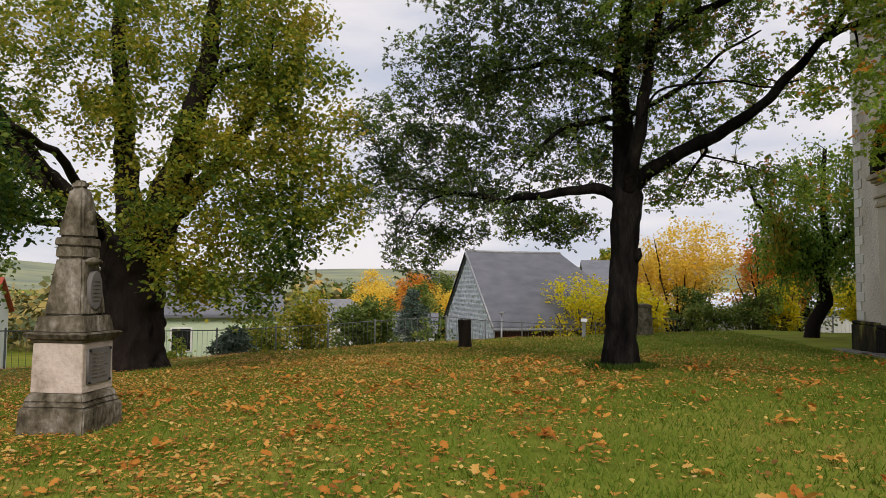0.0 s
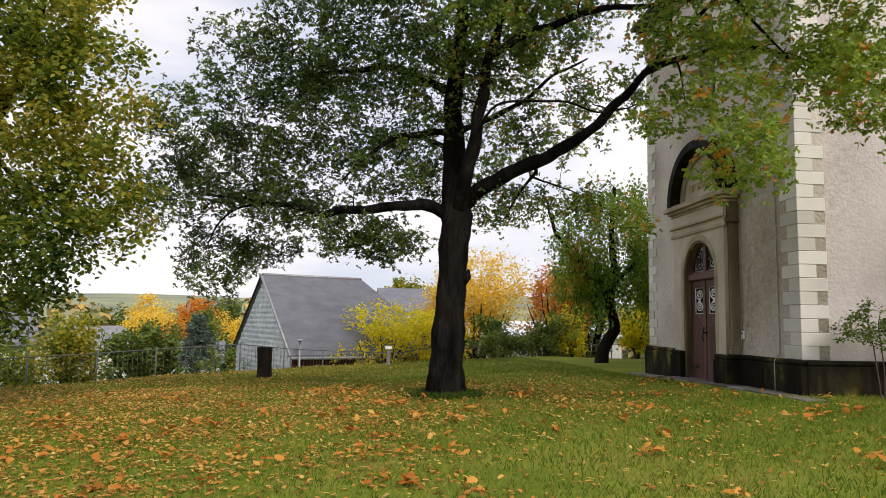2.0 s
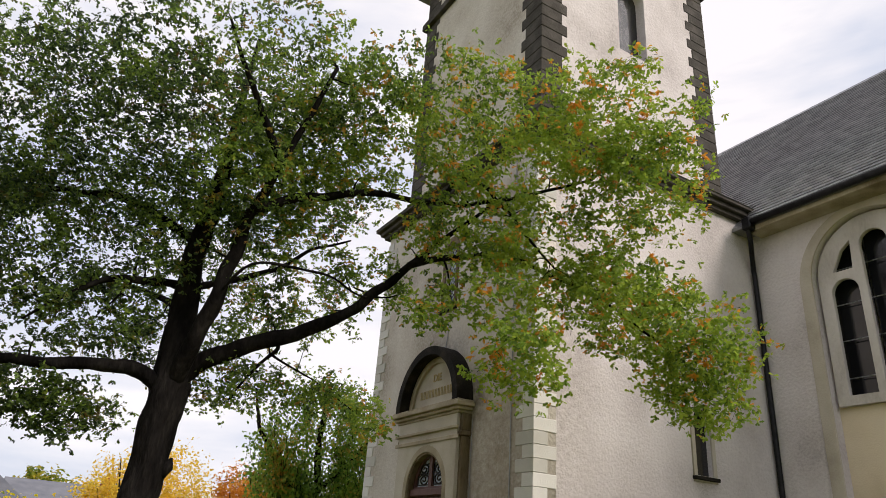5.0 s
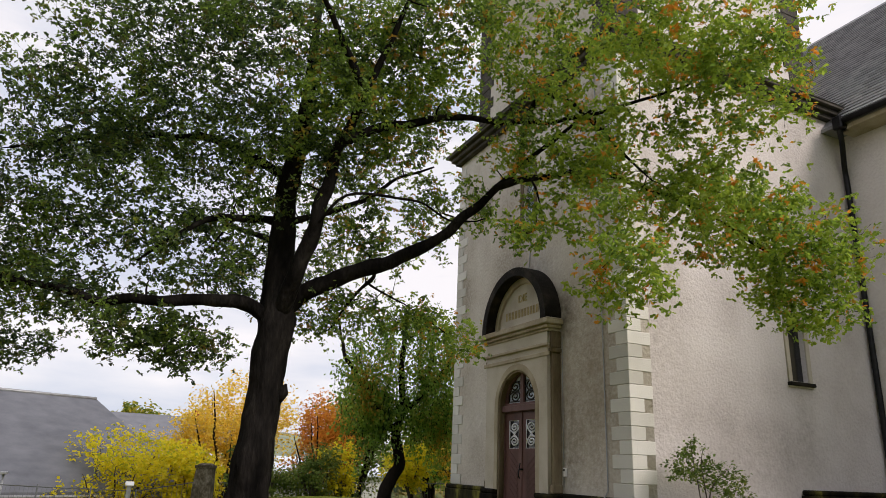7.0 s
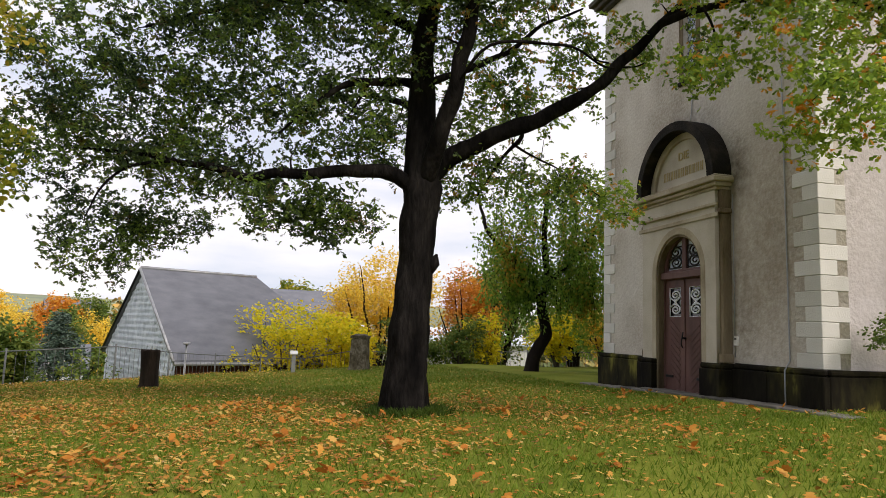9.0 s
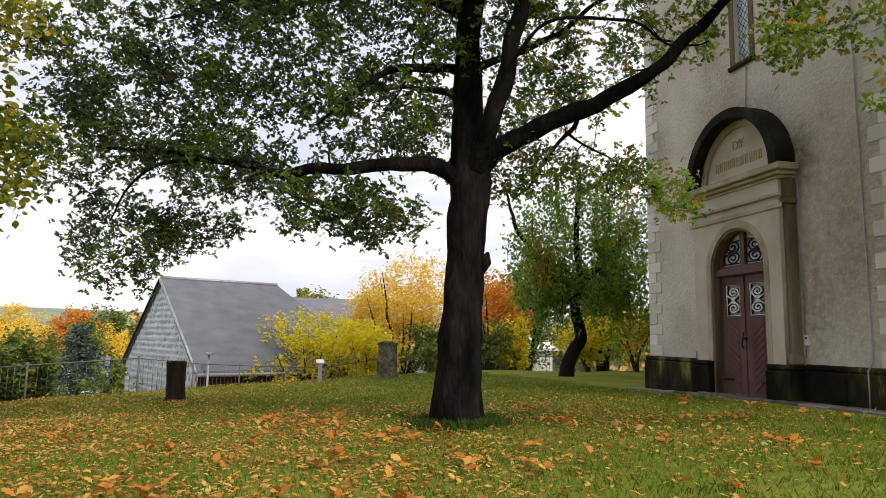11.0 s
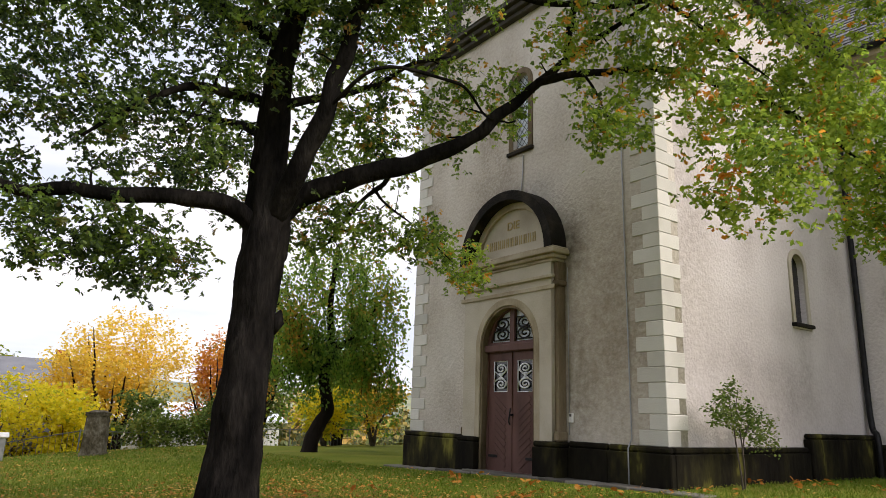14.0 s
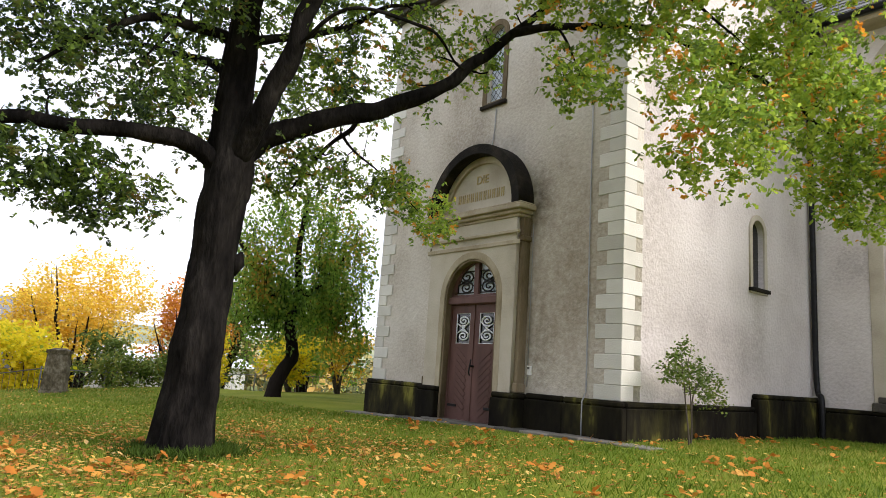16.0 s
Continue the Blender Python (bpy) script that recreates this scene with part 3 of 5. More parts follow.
def scrolls(y0, y1, z0, z1, xx, flip):
    """Iron scrollwork in a pane: spirals and a bordering bar."""
    lines = []
    cy, s = (y0 + y1) / 2, (y1 - y0) / 2
    for cz, q, rr in ((z0 + (z1 - z0) * .25, 1, .88), (z0 + (z1 - z0) * .75, -1, .88)):
        pts = []
        for k in range(26):
            a = k / 25 * 3.6 * math.pi
            r = s * rr * (1 - k / 29)
            pts.append((xx, cy + flip * r * math.cos(a + 1.2), cz + q * r * .62 * math.sin(a + 1.2)))
        lines.append((pts, [.016] * 26))
        lines.append(([(xx, cy + s * .95 * flip, cz + q * .05), (xx, cy, cz + q * .14), (xx, cy - s * .95 * flip, cz + q * .02)], [.012, .018, .008]))
    for p, q in (((y0, z0), (y1, z0)), ((y1, z0), (y1, z1)), ((y1, z1), (y0, z1)), ((y0, z1), (y0, z0))):
        lines.append(([(xx, *p), (xx, *q)], [.012, .012]))
    return lines


for sgn in (-1, 1):
    ya, yb = sorted((YC + sgn * .012, YC + sgn * .655))
    pz0, pz1 = 1.72, 2.30
    leaf = plate("door_leaf", rect(-yb, -ya, .30, 2.455), [rect(-yb + .12, -ya - .12, pz0, pz1)], .06, front(x0 + .02), M_door, door)
    plate("pane", rect(-yb + .10, -ya - .10, pz0 - .02, pz1 + .02), [], .01, front(x0 + .06), M_darkg, leaf, "dark pane behind the scrollwork")
    tubes("scrollwork", scrolls(ya + .13, yb - .13, pz0, pz1, x0 + .035, sgn), M_palescroll, leaf, "pale painted iron scrolls")
    bm = bmesh.new()
    ym = (ya + yb) / 2
    for k in range(9):
        z = .42 + k * .125
        bmesh.ops.create_cube(bm, size=1, matrix=Matrix.Translation((x0 + .012, ym, z + .08)) @ Matrix.Rotation(radians(38 * sgn), 4, "X") @ Matrix.Diagonal((.008, .40, .085, 1)))
    part("diagonal_board", bm, M_door, leaf)
    box("hinge", (x0 - .012, ym + sgn * .05, .52), (x0 + .02, ym + sgn * .30, .57), M_iron, leaf, "", .006)
    tubes("scrollwork", scrolls(*sorted((YC + sgn * .08, YC + sgn * .56)), 2.70, 3.12, x0 + .04, sgn), M_iron, door)
tubes("door_handle", [(curve_points([(x0 - .06, YC - .03, 1.12), (x0 - .09, YC - .03, 1.2), (x0 - .05, YC - .03, 1.42)], 5), [.014] * 11),
                      ([(x0 + .01, YC - .03, 1.3), (x0 - .07, YC - .03, 1.3)], [.022, .018])], M_iron, door, "iron lever handle", 8)
box("doorstep", (-.52, YC - .95, .05), (.10, YC + .95, .285), M_pad, church, "worn stone doorstep", .015)

# fittings on the wall
sw = box("socket_box", (-.045, 1.84, 1.20), (0, 1.93, 1.36), M_white, church, "white wall socket box", .006)
box("socket_cover", (-.052, 1.86, 1.30), (-.046, 1.91, 1.34), M_slabd, sw)
tubes("lightning_cable", [(curve_points([(-.02, 3.1, 6.4), (-.02, 3.12, 5.9), (-.03, 3.18, 5.5)], 4), [.012] * 9),
                          ([(-.02, 1.93, 3.9), (-.02, 1.93, 1.0)], [.008, .008]),
                          ([(-.02, .68, 9.3), (-.02, .66, 4), (-.02, .64, 1.0), (-.14, .62, .85), (-.14, .62, .2)], [.012] * 5)], M_zinc, church, "thin grey lightning cable", 5)

# tower cornice, low roof and upper storey
for lo, hi in (((-.30, -.30), (D + .0, W + .30)),):
    bm = bmesh.new()
    add_box(bm, -.14, -.14, TOP, D - .01, W + .14, TOP + .10, .01)
    add_box(bm, -.24, -.24, TOP + .102, D - .01, W + .24, TOP + .22, .015)
    add_box(bm, -.34, -.34, TOP + .222, D - .01, W + .34, TOP + .30, .01)
    part("cornice", bm, M_dstone, church, "weathered stone eaves cornice")
UX0, UX1, UY0, UY1, UZ = .35, D - .4, .35, W - .35, 19.0
link("roof", [(-.36, -.36, TOP + .31), (D, -.36, TOP + .31), (D, W + .36, TOP + .31), (-.36, W + .36, TOP + .31), (UX0, UY0, TOP + .62), (UX1, UY0, TOP + .62), (UX1, UY1, TOP + .62), (UX0, UY1, TOP + .62)],
     [(0, 1, 5, 4), (1, 2, 6, 5), (2, 3, 7, 6), (3, 0, 4, 7), (4, 5, 6, 7), (3, 2, 1, 0)], M_slate, church, "low slate skirt roof of the tower")
plate("upper_wall", rect(UX0, UX1, TOP + .3, UZ), [arch(2.9, 3.9, 13.6, 16.2)], .4, side(UY0), M_render_w, church, "pale upper tower wall")
plate("upper_wall", rect(-UY1, -UY0 - .402, TOP + .3, UZ), [], .4, front(UX0), M_render_f, church)
box("upper_wall", (UX1 - .4, UY0 + .402, TOP + .3), (UX1, UY1, UZ), M_render_f, church)
box("upper_wall", (UX0 + .402, UY1 - .4, TOP + .3), (UX1 - .402, UY1, UZ), M_render_f, church)
plate("window", rect(2.85, 3.95, 13.5, 16.3), [], .02, side(UY0 + .3), M_darkg, church, "dark upper tower window")
box("upper_cornice", (UX0 - .15, UY0 - .15, 15.0 + 2.2), (UX1 + .15, UY1 + .15, 17.45), M_dstone, church, "", .02)
bm = bmesh.new()
bmesh.ops.create_cone(bm, cap_ends=True, segments=4, radius1=5.2, radius2=.2, depth=5, matrix=Matrix.Translation(((UX0 + UX1) / 2, (UY0 + UY1) / 2, UZ + 2.5)) @ Matrix.Rotation(radians(45), 4, "Z"))
part("roof", bm, M_slate, church, "slate tower helm")

# nave roof, verge board, gutter and downpipe
RX0, RZ0, RX1, RZ1 = D - .62, NZ + .02, D + 5.6, NZ + 6.9
link("roof", [(RX0, NY0 - .4, RZ0), (RX1, NY0 - .4, RZ1), (RX1, NY1 + .4, RZ1), (RX0, NY1 + .4, RZ0), (D + 13, NY0 - .4, RZ0), (D + 13, NY1 + .4, RZ0),
              (RX0, NY0 - .4, RZ0 - .08), (RX0, NY1 + .4, RZ0 - .08), (D + 13, NY0 - .4, RZ0 - .08), (D + 13, NY1 + .4, RZ0 - .08)],
     [(0, 1, 2, 3), (1, 4, 5, 2), (6, 7, 9, 8), (0, 3, 7, 6), (4, 8, 9, 5), (0, 6, 8, 4, 1), (3, 2, 5, 9, 7)], M_slate, church, "slate roof of the nave")
box("eaves_board", (RX0 + .06, NY0 - .3, RZ0 - .20), (D - .002, -.37, RZ0 - .082), M_sand, church, "brown boarded eaves soffit", .01)
tubes("gutter", [([(RX0 - .04, NY0 - .4, RZ0 - .02), (RX0 - .04, -.42, RZ0 - .02)], [.085, .085])], M_iron, church, "dark metal eaves gutter", 10)
tubes("downpipe", [(curve_points([(RX0 - .04, -.46, RZ0 - .1), (RX0 + .1, -.40, RZ0 - .45), (D - .15, -.14, RZ0 - .95), (D - .09, -.11, RZ0 - 1.6), (D - .09, -.11, 4), (D - .09, -.11, 1.5), (D - .24, -.26, 1.1), (D - .24, -.26, .25)], 5), [.06] * 36)], M_iron, church, "dark cast iron downpipe", 10)
box("gutter_box", (RX0 - .14, -.60, RZ0 - .20), (RX0 + .2, -.36, RZ0 + .12), M_iron, church, "", .03)

# worn slabs along the plinth, sunk in the grass
for i in range(13):
    y0 = i * .60 - .85
    w = .40 + .12 * noise.noise(Vector((i * 1.7, .3, 0)))
    a = gz(-.13 - w / 2, y0 + .3)
    box("paving_slab", (-.13 - w, y0, a - .12), (-.13, y0 + .585, a + .026 + .012 * noise.noise(Vector((i * 2.3, 5, 0)))), M_pad, church, "", .012)



# quoins: long and short blocks in turn, each its own stone
def quoins():
    C, proud = .235, .022
    meshes = {}

    def stone(lo, hi):
        key = tuple(round(h - l, 3) for l, h in zip(lo, hi))
        if key not in meshes:
            bm = bmesh.new()
            add_box(bm, 0, 0, 0, *key, .008)
            me = bpy.data.meshes.new("quoin")
            bm.to_mesh(me)
            bm.free()
            me.materials.append(M_quoin)
            meshes[key] = me
        ob = new("quoin", meshes[key])
        ob.location = lo
        ob.parent = church

    n = int((TOP - PT) / C)
    for k in range(n):
        z = PT + .004 + k * C
        a, b = (.50, .30) if k % 2 == 0 else (.30, .50)
        stone((-proud, -proud, z), (b, a, z + C - .006))
        stone((-proud, W - a, z), (.3, W + proud, z + C - .006))
    # dark corner stones of the upper storey
    for k in range(int((UZ - TOP - .6) / .33)):
        z = TOP + .5 + k * .33
        a = .78 if k % 2 else .62
        for lo, hi in (((UX0 - .02, UY0 - .02, z), (UX0 + a, UY0 + 1.4 - a, z + .322)), ((UX1 - a, UY0 - .02, z), (UX1 + .02, UY0 + 1.4 - a, z + .322)), ((UX0 - .02, UY1 - a, z), (UX0 + 1.4 - a, UY1 + .02, z + .322))):
            key = ("d",) + tuple(round(h - l, 3) for l, h in zip(lo, hi))
            if key not in meshes:
                bm = bmesh.new()
                add_box(bm, 0, 0, 0, *key[1:], .015)
                me = bpy.data.meshes.new("quoin")
                bm.to_mesh(me)
                bm.free()
                me.materials.append(M_dstone)
                meshes[key] = me
            ob = new("quoin", meshes[key])
            ob.location = lo
            ob.parent = church


quoins()


# slates of the nave roof: the lowest rows piece by piece, the rest joined
def slates():
    a, b = Vector((RX0, 0, RZ0)), Vector((RX1, 0, RZ1))
    up = (b - a)
    length = up.length
    up.normalize()
    nor = Vector((-up.z, 0, up.x))
    w, ex = .25, .20
    prof = [(0, 0), (w * .94, 0), (w * .94, ex * 1.25), (0, ex * 1.25)]
    V0 = [Vector((0, y, 0)) + up * h + nor * (.042 - .030 * h / (ex * 1.25)) for y, h in prof] + [Vector((0, y, 0)) + up * h + nor * .006 for y, h in prof]
    F0 = [(0, 3, 2, 1), (4, 5, 6, 7), (0, 1, 5, 4), (1, 2, 6, 5), (3, 0, 4, 7), (2, 3, 7, 6)]
    me = bpy.data.meshes.new("slate")
    me.from_pydata([tuple(v) for v in V0], [], F0)
    me.materials.append(M_slate_one)
    V, F, n = [], [], 0
    rows = int(length / ex) - 1
    for r in range(rows):
        for c in range(-18, 36):
            y = -.30 - (c + 1) * w + (w / 2 if r % 2 else 0)
            p = a + up * (r * ex) + Vector((0, y, 0))
            if c < 0 and p.x < D + .12:
                continue
            if r < 18 and -1 < c < 16:
                ob = new("slate", me)
                ob.location = p
                ob.parent = church
            else:
                k = len(V)
                V += [tuple(p + v) for v in V0]
                F += [tuple(i + k for i in f) for f in F0]
    tagged(link("slate_field", V, F, M_slate, church, "joined grey slates"), kind="stuff")


slates()


# ---- trees ----
def blobs(spec, rng, shell=.35):
    """Random places in ellipsoids: (centre, radii, count); the middle is thinner than the outside."""
    out = []
    for c, r, n in spec:
        d = rng.normal(0, 1, (n, 3))
        d /= np.linalg.norm(d, axis=1)[:, None]
        q = rng.uniform(shell ** 3, 1, n) ** (1 / 3)
        out.append(np.array(c) + d * q[:, None] * np.array(r))
    return np.concatenate(out)


def grow(limbs, targets, rng, sag=.12, twig_r=.014):
    """Branches from the nearest limb to each target; later ones may leave earlier ones."""
    nodes = np.concatenate([p for p, r in limbs])
    rads = np.concatenate([np.asarray(r) for p, r in limbs])
    lines = []
    base = nodes.mean(0)
    order = np.argsort([np.min(np.linalg.norm(nodes - t, axis=1)) for t in targets])
    for t in np.array(targets)[order]:
        dd = np.linalg.norm(nodes - t, axis=1) + np.clip(nodes[:, 2] - t[2], 0, None) * .3
        i = int(np.argmin(dd))
        p = nodes[i]
        L = np.linalg.norm(t - p)
        if L < .08:
            continue
        mid = (p + t) / 2 + rng.normal(0, .10 * L, 3) + np.array([0, 0, sag * L])
        q1, q2 = p * .6 + mid * .4, mid * .45 + t * .55
        pts = np.array([p, (p + 2 * mid) / 3 + rng.normal(0, .03 * L, 3), (2 * mid + t) / 3, t])
        r0 = min(rads[i] * .6, twig_r * (1 + L * 1.1))
        rr = np.array([r0, r0 * .75, r0 * .5, .004])
        lines.append((pts, rr))
        nodes = np.concatenate([nodes, pts[1:]])
        rads = np.concatenate([rads, rr[1:]])
    return lines


def limb(pts, r0, r1, n=5, power=1.0):
    p = curve_points(pts, n)
    L = np.linalg.norm(p[-1] - p[0])
    env = np.sin(np.linspace(0, math.pi, len(p)))[:, None]
    p = p + env * np.array([noise.noise_vector(Vector(q * 1.7)) for q in p]) * min(.12, .03 * L)
    t = np.linspace(0, 1, len(p)) ** power
    return p, r0 + (r1 - r0) * t


def leaves_round(lines, per, spread, rng, inner=.45):
    """Leaf places along the outer part of each twig, in loose tufts."""
    out = []
    for pts, r in lines:
        n = rng.poisson(per)
        t = rng.uniform(inner, 1.02, n) * (len(pts) - 1)
        i = np.clip(t.astype(int), 0, len(pts) - 2)
        f = (t - i)[:, None]
        out.append(pts[i] * (1 - f) + pts[i + 1] * f + rng.normal(0, spread, (n, 3)))
    return np.concatenate(out)


def tufts(lines, count, size, spread, rng, inner=.35):
    """Leaf places in rosettes: a few tufts along each twig, with leaves that spring from one point."""
    out = []
    for pts, r in lines:
        n = max(1, rng.poisson(count))
        t = np.append(rng.uniform(inner, 1, n - 1), 1.0) * (len(pts) - 1)
        i = np.clip(t.astype(int), 0, len(pts) - 2)
        f = (t - i)[:, None]
        c = pts[i] * (1 - f) + pts[i + 1] * f + rng.normal(0, spread, (n, 3))
        k = rng.integers(max(2, size - 2), size + 3, n)
        out.append(np.repeat(c, k, axis=0) + rng.normal(0, .014, (int(k.sum()), 3)))
    return np.concatenate(out)


def bark(name, limbs, mat, parent, label, sides=12, rough=.05, furrow=False):
    """Trunk and limbs in one mesh, knotted and fluted by noise."""
    V, F, o = [], [], 0
    for pts, r in limbs:
        s = sides if max(r) > .09 else 7
        thick = max(r) > .25 and furrow
        if thick:
            k = np.linspace(0, len(pts) - 1, len(pts) * 5)
            pts = np.stack([np.interp(k, np.arange(len(pts)), np.asarray(pts)[:, a]) for a in range(3)], 1)
            r, s = np.interp(k, np.arange(len(r)), r), 64
        v, f = tube(pts, r, s)
        rr = np.repeat(np.asarray(r), s)
        c = np.repeat(np.asarray(pts), s, axis=0)
        for k in range(len(v)):
            w = v[k] * np.array([2.5, 2.5, .9])
            n = noise.noise(Vector(w * 2.2)) * rough * 4
            if thick:
                q = Vector((v[k] - c[k]) / (rr[k] + 1e-6) * 5.5) + Vector((0, 0, v[k][2] * 2.4))
                n -= .16 * max(0, .35 - abs(noise.noise(q)) * 1.6) + .05 * noise.noise(q * 2.3)
            v[k] += (v[k] - c[k]) * n
        V.extend(v.tolist())
        F.extend([tuple(i + o for i in q) for q in f])
        o += len(v)
    return link(name, V, F, mat, parent, label, True)


def oak():
    rng = np.random.default_rng(11)
    tree = thing("oak_tree", "spreading oak with dark trunk and green, partly browning leaves", "tree", at=(-5.97, 1.54, 0))
    B = Vector(tree.location)
    off = lambda L: [(np.asarray(p) - np.array(B), r) for p, r in L]
    limbs = [
        (curve_points([(-5.98, 1.55, -.15), (-5.98, 1.55, .06), (-5.97, 1.54, .3), (-5.95, 1.53, 1.1), (-5.92, 1.52, 1.9), (-5.88, 1.52, 2.7), (-5.85, 1.52, 3.45), (-5.88, 1.54, 4.2), (-5.92, 1.4, 5.0), (-5.96, 1.22, 5.6), (-5.9, 1.06, 6.2), (-5.85, 1.0, 7.0), (-5.8, 1.2, 8.5), (-5.7, 1.4, 10.2)], 4),
         np.interp(np.linspace(0, 13, 53), range(14), [.50, .40, .345, .295, .27, .27, .30, .215, .185, .165, .145, .115, .07, .03])),
        limb([(-5.82, 1.4, 3.5), (-5.74, .95, 4.1), (-5.62, .65, 4.65), (-5.54, .5, 5.2), (-5.48, .25, 5.7), (-5.4, -.05, 6.2), (-5.3, -.4, 6.7), (-5.1, -.8, 7.4), (-4.9, -1.2, 8.2)], .15, .03),
        limb([(-5.92, 1.5, 3.36), (-6.3, 1.5, 3.6), (-6.75, 1.5, 3.64), (-7.4, 1.68, 3.53), (-8.25, 2.0, 3.5), (-8.8, 2.25, 3.6), (-9.5, 2.7, 3.76), (-10.3, 3.2, 3.95), (-11.2, 3.6, 4.05)], .135, .02, 5, .9),
        limb([(-9.6, 2.75, 3.78), (-10.2, 2.7, 3.6), (-10.6, 2.8, 3.2), (-10.8, 2.9, 2.8)], .03, .01),
        limb([(-5.75, 1.45, 3.6), (-5.52, 1.38, 3.85), (-5.09, 1.15, 4.08), (-4.69, .87, 4.28), (-4.24, .62, 4.50), (-3.81, .41, 4.75), (-3.40, .24, 5.05), (-3.05, .07, 5.44), (-2.75, -.14, 5.83), (-2.4, -.34, 6.18), (-2.15, -.9, 6.5), (-2.0, -1.7, 6.7)], .165, .02),
        limb([(-2.8, -.12, 5.78), (-2.4, -.6, 5.88), (-2.0, -1.0, 5.88), (-1.75, -1.5, 5.72), (-1.5, -2.0, 5.45), (-1.15, -2.5, 5.1), (-.7, -2.95, 4.65), (-.2, -3.3, 4.15)], .06, .012),
        limb([(-2.42, -.33, 6.15), (-2.45, -.5, 6.9), (-2.35, -.85, 7.3), (-2.2, -1.4, 6.95), (-2.1, -1.9, 6.35), (-2.0, -2.45, 5.6), (-1.92, -2.85, 5.1)], .055, .012),
        limb([(-5.62, .6, 4.75), (-5.35, -.1, 5.1), (-4.7, -.38, 5.14), (-4.1, -.25, 5.1), (-3.4, .08, 5.15), (-3.0, .3, 5.27), (-2.7, .42, 5.42)], .026, .010),
        limb([(-5.42, .05, 6.05), (-4.8, .0, 6.45), (-4.2, 0, 6.72), (-3.4, -.1, 6.92), (-2.8, -.4, 6.9), (-2.4, -1.0, 6.7), (-1.9, -2.0, 6.6), (-1.5, -3.2, 6.5)], .085, .018),
        limb([(-5.88, 1.3, 5.0), (-5.1, 1.1, 5.35), (-4.5, 1.1, 5.75), (-4.0, 1.1, 6.15), (-3.4, 1.1, 6.5)], .06, .015),
        limb([(-5.85, 1.55, 4.95), (-6.1, 1.5, 5.03), (-6.6, 1.25, 4.92), (-7.0, 1.15, 4.8), (-7.35, 1.2, 4.62), (-7.7, 1.35, 4.35), (-8.0, 1.5, 4.05)], .085, .018),
        limb([(-6.75, 1.2, 4.88), (-6.9, 1.35, 4.6), (-7.1, 1.5, 4.3)], .022, .008),
        limb([(-5.92, 1.2, 5.7), (-6.8, 1.6, 6.2), (-7.8, 2.0, 6.4), (-9.0, 2.6, 6.3), (-10.2, 3.0, 6.0)], .085, .02),
        limb([(-4.55, .8, 4.34), (-4.38, 1.2, 4.28), (-4.46, 1.5, 4.14), (-4.66, 1.62, 3.86), (-4.75, 1.7, 3.7), (-4.87, 1.75, 3.45)], .04, .014),
        limb([(-4.45, 1.35, 4.22), (-3.9, 1.8, 4.15), (-3.2, 2.0, 3.95), (-2.4, 2.2, 3.65)], .022, .007),
        limb([(-5.85, 1.1, 6.5), (-5.5, 3.0, 7.2), (-5.4, 4.4, 7.6)], .08, .02),
        limb([(-5.88, 1.5, 4.6), (-6.3, 3.0, 5.3), (-7.0, 4.2, 5.6)], .07, .02),
        limb([(-5.3, -.4, 6.7), (-6.0, -.8, 7.6), (-6.6, -1.2, 8.3)], .07, .02),
        limb([(-2.5, -1.1, 5.0), (-2.45, -.9, 5.4), (-2.42, -.62, 5.86)], .008, .02),
    ]
    # the knot on the trunk
    limbs.append((np.array([(-5.72, 1.46, 2.20), (-5.62, 1.43, 2.30), (-5.60, 1.42, 2.42)]), np.array([.12, .085, .02])))
